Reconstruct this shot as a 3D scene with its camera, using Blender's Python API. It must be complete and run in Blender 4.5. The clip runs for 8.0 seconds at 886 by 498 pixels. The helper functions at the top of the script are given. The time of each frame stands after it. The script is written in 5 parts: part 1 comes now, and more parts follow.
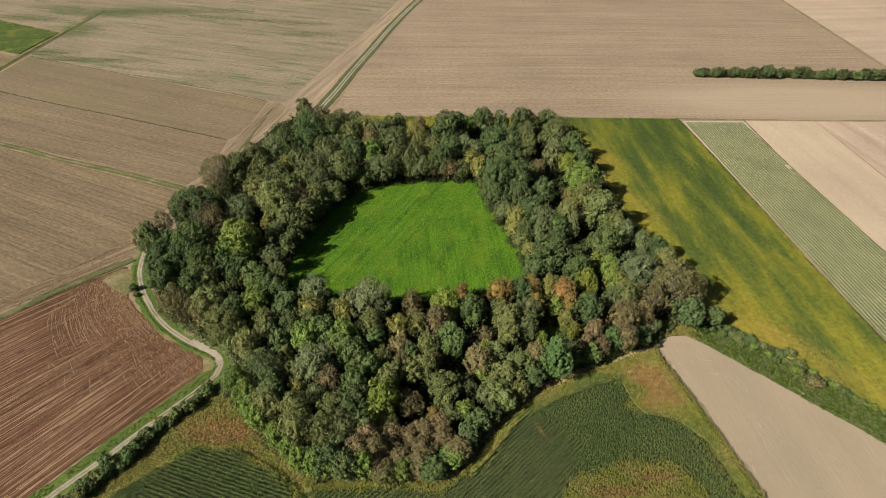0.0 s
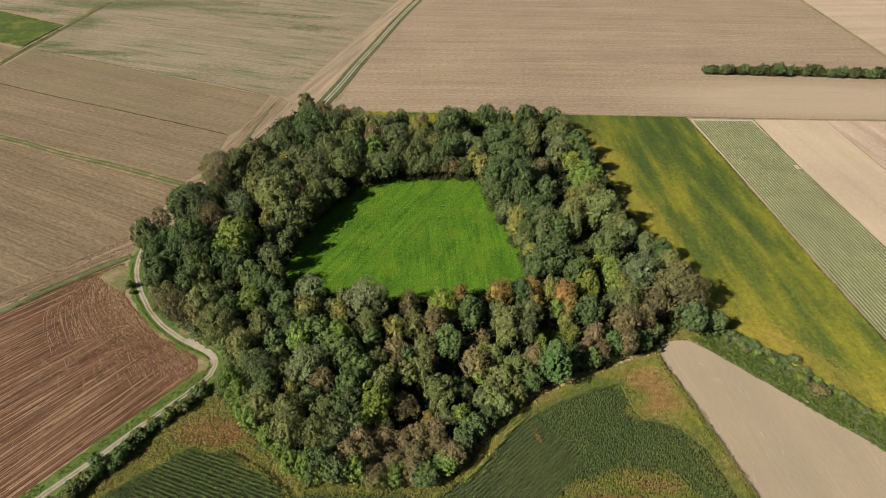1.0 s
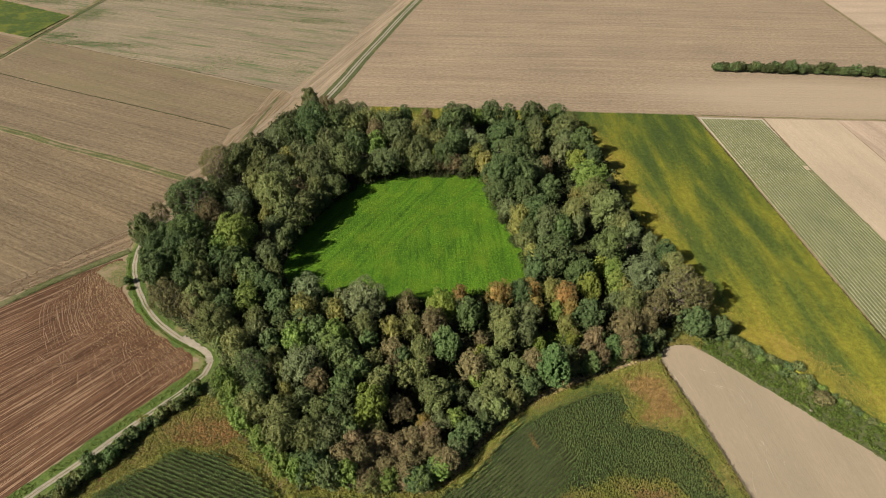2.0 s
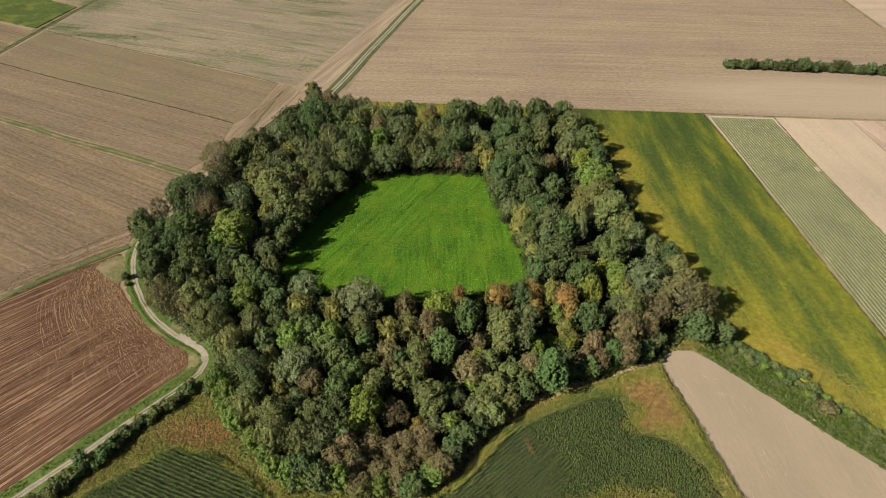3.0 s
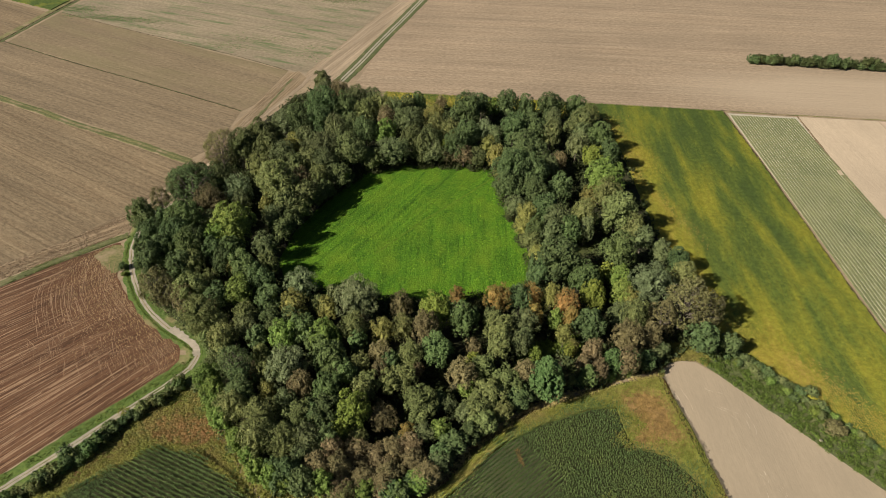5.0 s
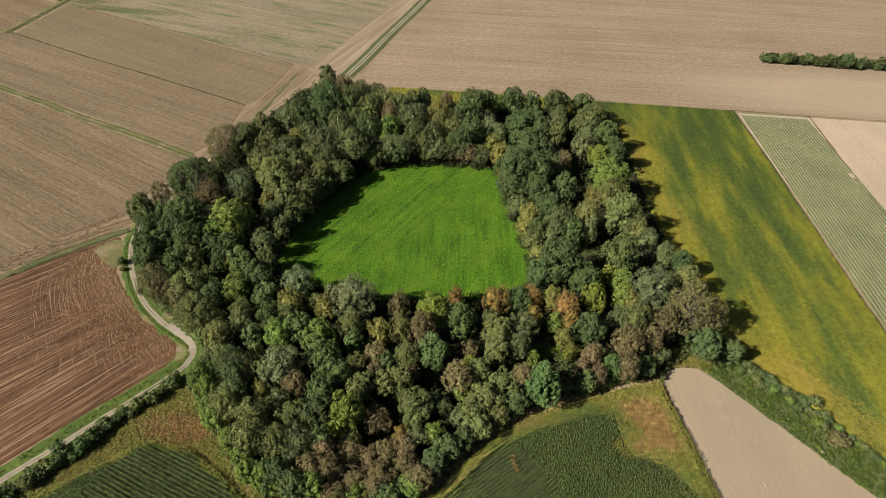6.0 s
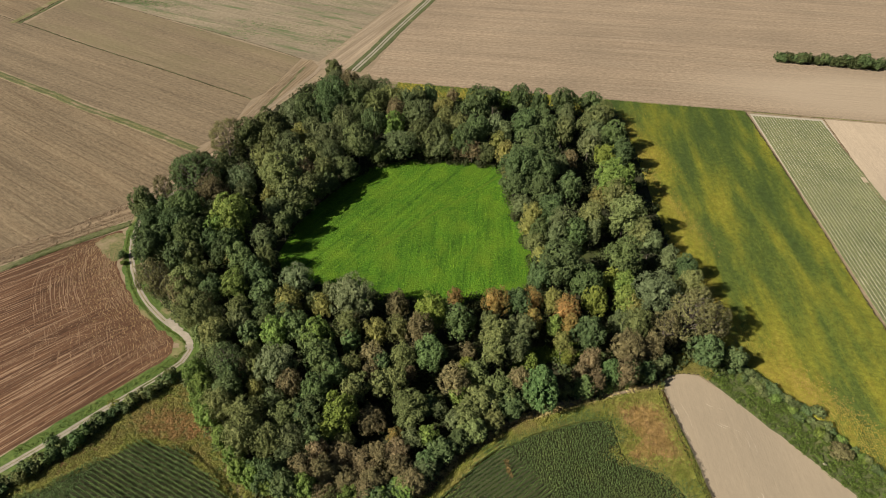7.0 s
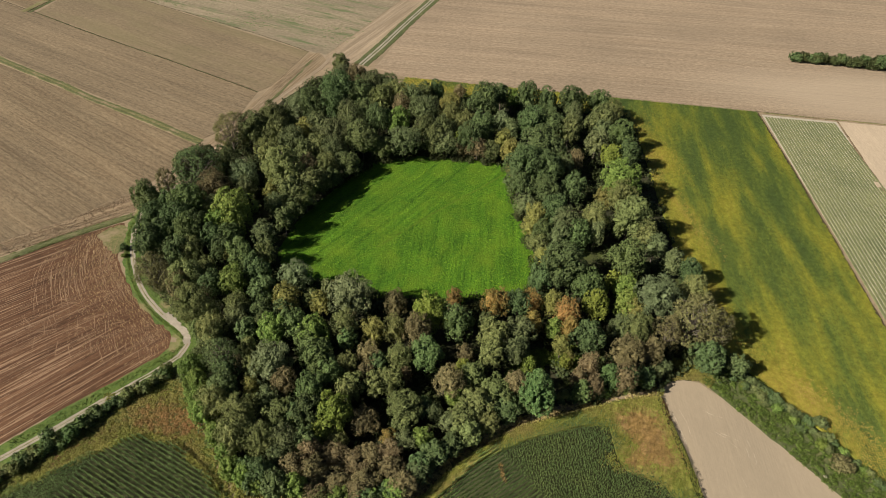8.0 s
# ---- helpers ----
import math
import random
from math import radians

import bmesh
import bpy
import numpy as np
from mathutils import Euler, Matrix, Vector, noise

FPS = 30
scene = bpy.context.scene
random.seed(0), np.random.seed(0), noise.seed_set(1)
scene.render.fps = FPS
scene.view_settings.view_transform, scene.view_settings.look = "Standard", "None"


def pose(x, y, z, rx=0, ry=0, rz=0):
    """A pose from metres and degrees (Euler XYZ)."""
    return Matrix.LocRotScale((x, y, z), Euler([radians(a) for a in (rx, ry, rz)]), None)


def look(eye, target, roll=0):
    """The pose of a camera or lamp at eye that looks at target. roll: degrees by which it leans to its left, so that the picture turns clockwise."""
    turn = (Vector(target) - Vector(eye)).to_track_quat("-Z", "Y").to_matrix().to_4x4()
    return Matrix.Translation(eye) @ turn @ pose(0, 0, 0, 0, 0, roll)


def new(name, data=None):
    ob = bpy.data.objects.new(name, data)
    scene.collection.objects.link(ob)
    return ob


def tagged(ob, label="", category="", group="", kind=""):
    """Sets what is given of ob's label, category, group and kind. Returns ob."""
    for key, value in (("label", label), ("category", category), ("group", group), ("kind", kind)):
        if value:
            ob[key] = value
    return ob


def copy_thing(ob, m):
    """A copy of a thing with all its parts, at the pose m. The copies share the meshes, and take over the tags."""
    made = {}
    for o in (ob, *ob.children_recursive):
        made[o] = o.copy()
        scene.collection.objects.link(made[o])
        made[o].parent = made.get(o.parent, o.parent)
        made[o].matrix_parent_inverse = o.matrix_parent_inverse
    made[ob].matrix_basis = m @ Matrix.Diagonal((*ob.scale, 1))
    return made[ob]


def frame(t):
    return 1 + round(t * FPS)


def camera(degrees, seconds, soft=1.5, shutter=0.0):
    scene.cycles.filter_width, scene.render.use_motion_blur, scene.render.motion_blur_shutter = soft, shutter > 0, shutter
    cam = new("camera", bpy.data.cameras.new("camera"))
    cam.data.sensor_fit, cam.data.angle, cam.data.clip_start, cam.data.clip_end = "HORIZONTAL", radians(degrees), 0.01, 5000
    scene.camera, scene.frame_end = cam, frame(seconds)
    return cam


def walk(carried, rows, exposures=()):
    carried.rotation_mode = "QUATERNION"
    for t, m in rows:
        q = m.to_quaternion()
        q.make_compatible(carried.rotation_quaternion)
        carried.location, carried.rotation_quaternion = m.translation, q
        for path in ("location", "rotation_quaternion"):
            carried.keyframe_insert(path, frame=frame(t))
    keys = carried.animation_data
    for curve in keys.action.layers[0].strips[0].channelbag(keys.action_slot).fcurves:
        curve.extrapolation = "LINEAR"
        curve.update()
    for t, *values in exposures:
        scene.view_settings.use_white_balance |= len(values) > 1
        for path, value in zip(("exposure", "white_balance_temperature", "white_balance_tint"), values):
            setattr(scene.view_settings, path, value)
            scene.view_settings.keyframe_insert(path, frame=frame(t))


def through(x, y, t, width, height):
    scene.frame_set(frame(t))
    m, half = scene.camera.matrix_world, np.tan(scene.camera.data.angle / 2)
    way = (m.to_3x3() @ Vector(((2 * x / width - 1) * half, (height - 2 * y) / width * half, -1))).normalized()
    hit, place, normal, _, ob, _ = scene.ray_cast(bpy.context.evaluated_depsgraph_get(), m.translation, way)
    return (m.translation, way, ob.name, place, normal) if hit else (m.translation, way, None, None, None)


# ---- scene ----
cam = camera(73.7, 8.0, 0.5)
PATH = [
    (0, (-1.982, -3.701, 150.399), (-1.893, -2.086, 149.223), 1.7),
    (0.5, (-0.353, -1.782, 150.376), (-0.276, -0.171, 149.192), 1.7),
    (1, (1.17, 0.18, 150.426), (1.235, 1.784, 149.233), 1.8),
    (1.5, (2.69, 2.099, 150.494), (2.743, 3.696, 149.292), 1.9),
    (3, (7.73, 7.826, 151.003), (7.74, 9.402, 149.772), 2.1),
    (3.5, (9.407, 9.817, 151.102), (9.403, 11.386, 149.862), 2.1),
    (4, (10.999, 11.622, 151.201), (10.981, 13.184, 149.952), 2.2),
    (4.5, (12.656, 13.34, 151.328), (12.622, 14.894, 150.069), 2.3),
    (6, (17.671, 18.651, 151.797), (17.591, 20.181, 150.512), 2.5),
    (6.5, (19.329, 20.324, 151.931), (19.232, 21.847, 150.637), 2.6),
    (7, (20.988, 21.896, 152.131), (20.875, 23.41, 150.829), 2.7),
    (7.5, (22.551, 23.492, 152.347), (22.422, 24.997, 151.036), 2.8),
    (8, (24.116, 25.125, 152.527), (23.971, 26.62, 151.207), 3.0),
]
walk(cam, [(t, look(eye, target, roll)) for t, eye, target, roll in PATH], exposures=[(0.0, 0.45), (8.0, 0.45)])

# ---- sky and sun: late-summer afternoon, sun in the south-west ----
SUN_AZIMUTH, SUN_HEIGHT = 240.0, 35.0
world = bpy.data.worlds.new("sky")
scene.world = world
world.use_nodes = True
wn = world.node_tree.nodes
sky = wn.new("ShaderNodeTexSky")
sky.sky_type = "NISHITA"
sky.sun_disc = False
sky.sun_elevation = radians(SUN_HEIGHT)
sky.sun_rotation = radians(SUN_AZIMUTH)
wn["Background"].inputs["Strength"].default_value = 0.025
world.node_tree.links.new(sky.outputs[0], wn["Background"].inputs["Color"])
sun = new("sun", bpy.data.lights.new("sun", "SUN"))
sun.data.energy = 5.8
sun.data.angle = radians(0.55)
sun.data.color = (1.0, 0.92, 0.81)
sun_from = Vector((math.sin(radians(SUN_AZIMUTH)) * math.cos(radians(SUN_HEIGHT)), math.cos(radians(SUN_AZIMUTH)) * math.cos(radians(SUN_HEIGHT)), math.sin(radians(SUN_HEIGHT))))
sun.matrix_world = look(sun_from * 400, (0, 0, 0))

# ---- materials ----
def nodes_of(name, roughness=0.9):
    mat = bpy.data.materials.new(name)
    mat.use_nodes = True
    tree = mat.node_tree
    shader = tree.nodes["Principled BSDF"]
    shader.inputs["Roughness"].default_value = roughness
    shader.inputs["Specular IOR Level"].default_value = 0.2
    return mat, tree, shader


class Nodes:
    """Short ways to make and join shader nodes."""

    def __init__(self, tree):
        self.tree = tree

    def add(self, kind, **values):
        node = self.tree.nodes.new(kind)
        for key, value in values.items():
            node.inputs[key].default_value = value
        return node

    def join(self, a, b):
        self.tree.links.new(a, b)

    def place(self, angle=0.0, stretch=(1, 1, 1)):
        co = self.add("ShaderNodeTexCoord")
        turn = self.add("ShaderNodeMapping")
        turn.inputs["Rotation"].default_value = (0, 0, radians(-angle))
        size = self.add("ShaderNodeMapping")
        size.inputs["Scale"].default_value = stretch
        self.join(co.outputs["Object"], turn.inputs[0])
        self.join(turn.outputs[0], size.inputs[0])
        return size.outputs[0]

    def noise(self, where, scale, detail=3.0, rough=0.55, distort=0.0):
        n = self.add("ShaderNodeTexNoise", Scale=scale, Detail=detail, Roughness=rough, Distortion=distort)
        self.join(where, n.inputs["Vector"])
        return n.outputs["Fac"]

    def ramp(self, fac, stops):
        r = self.add("ShaderNodeValToRGB")
        e = r.color_ramp.elements
        while len(e) < len(stops):
            e.new(0.5)
        for i, (p, c) in enumerate(stops):
            e[i].position = p
            e[i].color = (*c, 1) if len(c) == 3 else c
        self.join(fac, r.inputs[0])
        return r.outputs[0]

    def mask(self, fac, low, high):
        return self.ramp(fac, [(low, (0, 0, 0)), (high, (1, 1, 1))])

    def mix(self, fac, a, b, blend="MIX"):
        m = self.tree.nodes.new("ShaderNodeMix")
        m.data_type = "RGBA"
        m.blend_type = blend
        for value, slot in ((fac, 0), (a, 6), (b, 7)):
            if isinstance(value, (int, float)):
                m.inputs[slot].default_value = value
            elif isinstance(value, tuple):
                m.inputs[slot].default_value = (*value, 1)
            else:
                self.join(value, m.inputs[slot])
        return m.outputs[2]

    def sum(self, a, b, ka=1.0, kb=1.0):
        x = self.add("ShaderNodeMath")
        x.operation = "MULTIPLY"
        x.inputs[1].default_value = ka
        self.join(a, x.inputs[0])
        y = self.add("ShaderNodeMath")
        y.operation = "MULTIPLY_ADD"
        y.inputs[1].default_value = kb
        self.join(b, y.inputs[0])
        self.join(x.outputs[0], y.inputs[2])
        return y.outputs[0]

    def bump(self, shader, height, distance, strength=1.0):
        b = self.add("ShaderNodeBump", Strength=strength, Distance=distance)
        self.join(height, b.inputs["Height"])
        self.join(b.outputs[0], shader.inputs["Normal"])


def field_material(name, dark, light, angle, row=1.2, streak=0.5, patch=None, patch_low=0.55, patch_high=0.7, patch_scale=0.02, patch_stretch=(1, 1, 1), bend=0.0, relief=0.12, bands=0.35, band=0.11, speck=0.25, pale=None):
    """Worked soil or stubble: tillage streaks along the angle, broad bands, stains, clods, and weeds where patch is given."""
    mat, tree, shader = nodes_of(name, 0.95)
    n = Nodes(tree)
    where = n.place(angle, (1, 1, 1))
    along = n.place(angle, (0.03, 1.0, 1))
    if bend:
        wob = n.add("ShaderNodeTexNoise", Scale=0.035, Detail=1.0)
        n.join(where, wob.inputs["Vector"])
        off = n.add("ShaderNodeVectorMath")
        off.operation = "MULTIPLY_ADD"
        off.inputs[1].default_value = (0, bend, 0)
        n.join(wob.outputs["Color"], off.inputs[0])
        n.join(along, off.inputs[2])
        along = off.outputs[0]
    rows = n.noise(along, 1.0 / row, 2.0, 0.6)
    broad = n.noise(along, band, 2.0, 0.5)
    grain = n.noise(where, 1.6, 4.0, 0.7)
    stain = n.noise(where, 0.018, 4.0, 0.55)
    base = n.mix(n.mask(rows, 0.5 - 0.28 * (1.2 - streak), 0.5 + 0.28 * (1.2 - streak)), dark, light)
    mid = tuple((a + b) / 2 for a, b in zip(dark, light))
    base = n.mix(1.0 - streak, base, mid)
    base = n.mix(bands, base, n.ramp(broad, [(0.3, (0.36, 0.36, 0.36)), (0.7, (0.66, 0.64, 0.62))]), "OVERLAY")
    base = n.mix(0.35, base, n.ramp(stain, [(0.3, (0.38, 0.38, 0.37)), (0.7, (0.63, 0.62, 0.6))]), "OVERLAY")
    clod = n.noise(n.place(angle, (0.45, 1, 1)), 0.8, 4.0, 0.75)
    base = n.mix(speck * 1.5, base, n.ramp(clod, [(0.32, (0.28, 0.28, 0.28)), (0.68, (0.72, 0.72, 0.72))]), "OVERLAY")
    base = n.mix(speck, base, n.ramp(grain, [(0.3, (0.3, 0.3, 0.3)), (0.7, (0.7, 0.7, 0.7))]), "OVERLAY")
    if pale:
        colour, x, y, wide, deep = pale
        spread = n.add("ShaderNodeMapping")
        spread.inputs["Location"].default_value = (-x / wide, -y / deep, 0)
        spread.inputs["Scale"].default_value = (1 / wide, 1 / deep, 0)
        n.join(n.place(), spread.inputs[0])
        far = n.add("ShaderNodeVectorMath")
        far.operation = "LENGTH"
        n.join(spread.outputs[0], far.inputs[0])
        base = n.mix(n.mask(n.sum(far.outputs["Value"], stain, 1.0, 0.35), 0.55, 1.35), n.mix(0.75, base, colour), base)
    if patch:
        weeds = n.noise(n.place(angle, patch_stretch), patch_scale, 9.0, 0.68)
        base = n.mix(n.mask(weeds, patch_low, patch_high), base, patch)
    n.join(base, shader.inputs["Base Color"])
    n.bump(shader, n.sum(rows, clod, 1.0, 1.2), relief * 1.6)
    return mat


def grass_material(name, dark, light, angle=0.0, dry=None, dry_low=0.5, dry_high=0.65, scale=0.9, mown=0.0, relief=0.12):
    mat, tree, shader = nodes_of(name, 0.85)
    n = Nodes(tree)
    where = n.place(angle)
    fine = n.noise(where, scale, 5.0, 0.7)
    soft = n.noise(where, 0.05, 4.0, 0.6)
    base = n.mix(n.mask(fine, 0.36, 0.64), dark, light)
    base = n.mix(0.6, base, n.ramp(soft, [(0.3, (0.34, 0.36, 0.36)), (0.7, (0.64, 0.6, 0.6))]), "OVERLAY")
    if mown:
        lane = n.noise(n.place(angle, (0.05, 1, 1)), 0.45, 2.0, 0.6)
        other = n.noise(n.place(angle + 30, (0.06, 1, 1)), 0.5, 2.0, 0.6)
        side = n.add("ShaderNodeSeparateXYZ")
        n.join(n.place(53), side.inputs[0])
        half = n.add("ShaderNodeMapRange")
        half.inputs["From Min"].default_value = 143.0
        half.inputs["From Max"].default_value = 127.0
        n.join(n.sum(side.outputs[1], n.noise(where, 0.05), 1.0, 14.0), half.inputs["Value"])
        lane = n.mix(half.outputs[0], lane, other)
        base = n.mix(mown, base, n.ramp(lane, [(0.35, (0.32, 0.34, 0.34)), (0.65, (0.68, 0.64, 0.64))]), "OVERLAY")
    if dry:
        base = n.mix(n.mask(n.noise(where, 0.09, 5.0, 0.65), dry_low, dry_high), base, dry)
    n.join(base, shader.inputs["Base Color"])
    n.bump(shader, fine, relief)
    return mat


def leaf_material(name, dark, light, shift=0.22, gloss=0.6, through=0.14):
    """Foliage: each clump of leaves and each tree differs a little; thin leaves let some light through."""
    mat, tree, shader = nodes_of(name, gloss)
    shader.inputs["Specular IOR Level"].default_value = 0.1
    n = Nodes(tree)
    island = n.add("ShaderNodeNewGeometry").outputs["Random Per Island"]
    own = n.add("ShaderNodeObjectInfo").outputs["Random"]
    base = n.mix(island, dark, light)
    lively = n.add("ShaderNodeHueSaturation")
    n.join(base, lively.inputs["Color"])
    value = n.add("ShaderNodeMapRange")
    value.inputs["To Min"].default_value = 1.0 - shift
    value.inputs["To Max"].default_value = 1.0 + shift
    n.join(own, value.inputs["Value"])
    clump = n.add("ShaderNodeMapRange")
    clump.inputs["From Min"].default_value = 0.32
    clump.inputs["From Max"].default_value = 0.68
    clump.inputs["To Min"].default_value = 0.72
    clump.inputs["To Max"].default_value = 1.28
    n.join(n.noise(n.place(), 0.85, 3.0, 0.6), clump.inputs["Value"])
    both_scales = n.add("ShaderNodeMath")
    both_scales.operation = "MULTIPLY"
    n.join(value.outputs[0], both_scales.inputs[0])
    n.join(clump.outputs[0], both_scales.inputs[1])
    n.join(both_scales.outputs[0], lively.inputs["Value"])
    hue = n.add("ShaderNodeMapRange")
    hue.inputs["To Min"].default_value = 0.485
    hue.inputs["To Max"].default_value = 0.515
    twist = n.add("ShaderNodeMath")
    twist.operation = "FRACT"
    seven = n.add("ShaderNodeMath")
    seven.operation = "MULTIPLY"
    seven.inputs[1].default_value = 7.31
    n.join(own, seven.inputs[0])
    n.join(seven.outputs[0], twist.inputs[0])
    n.join(twist.outputs[0], hue.inputs["Value"])
    n.join(hue.outputs[0], lively.inputs["Hue"])
    n.join(lively.outputs[0], shader.inputs["Base Color"])
    glow = n.add("ShaderNodeBsdfTranslucent")
    n.join(lively.outputs[0], glow.inputs["Color"])
    both = n.add("ShaderNodeMixShader")
    both.inputs[0].default_value = through
    n.join(shader.outputs[0], both.inputs[1])
    n.join(glow.outputs[0], both.inputs[2])
    n.join(both.outputs[0], tree.nodes["Material Output"].inputs["Surface"])
    return mat


def crop_material(name, stops, angle, scale, stretch, band=None, through=0.3, soft=0.16):
    """Standing crop whose ripeness changes in drifts over the field, and from plant to plant."""
    mat, tree, shader = nodes_of(name, 0.6)
    n = Nodes(tree)
    drift = n.noise(n.place(angle, stretch), scale, 6.0, 0.68, 0.1)
    if band:
        peak, period, weight, south = band
        across = n.add("ShaderNodeSeparateXYZ")
        n.join(n.place(), across.inputs[0])
        bent = n.sum(across.outputs[0], n.noise(n.place(0, (1, 0.3, 1)), 0.03, 3.0, 0.6), 1.0, 18.0)
        turn = n.add("ShaderNodeMath")
        turn.operation = "MULTIPLY_ADD"
        turn.inputs[1].default_value = 6.2832 / period
        turn.inputs[2].default_value = -6.2832 * peak / period
        n.join(bent, turn.inputs[0])
        wave = n.add("ShaderNodeMath")
        wave.operation = "COSINE"
        n.join(turn.outputs[0], wave.inputs[0])
        drift = n.sum(drift, wave.outputs[0], 1.0, weight)
        ripe = n.add("ShaderNodeMath")
        ripe.operation = "MULTIPLY_ADD"
        ripe.inputs[1].default_value = -south
        ripe.inputs[2].default_value = south * 205
        n.join(across.outputs[1], ripe.inputs[0])
        drift = n.sum(drift, ripe.outputs[0])
    island = n.add("ShaderNodeNewGeometry").outputs["Random Per Island"]
    fac = n.sum(drift, island, 1.0, soft * 0.5)
    centre = n.add("ShaderNodeMath")
    centre.inputs[1].default_value = 0.07 - soft * 0.25
    n.join(fac, centre.inputs[0])
    fac = centre.outputs[0]
    base = n.ramp(fac, stops)
    base = n.mix(0.36, base, n.ramp(island, [(0.0, (0.30, 0.30, 0.30)), (1.0, (0.70, 0.70, 0.70))]), "OVERLAY")
    clump = n.noise(n.place(), 0.7, 3.0, 0.65)
    base = n.mix(0.62, base, n.ramp(clump, [(0.34, (0.3, 0.3, 0.3)), (0.66, (0.7, 0.7, 0.7))]), "OVERLAY")
    n.join(base, shader.inputs["Base Color"])
    glow = n.add("ShaderNodeBsdfTranslucent")
    n.join(base, glow.inputs["Color"])
    both = n.add("ShaderNodeMixShader")
    both.inputs[0].default_value = through
    n.join(shader.outputs[0], both.inputs[1])
    n.join(glow.outputs[0], both.inputs[2])
    n.join(both.outputs[0], tree.nodes["Material Output"].inputs["Surface"])
    return mat


def bark_material(name, dark, light):
    mat, tree, shader = nodes_of(name, 0.9)
    n = Nodes(tree)
    f = n.noise(n.place(0, (3, 3, 0.6)), 1.5, 4.0, 0.65)
    n.join(n.mix(n.mask(f, 0.35, 0.65), dark, light), shader.inputs["Base Color"])
    n.bump(shader, f, 0.05)
    return mat


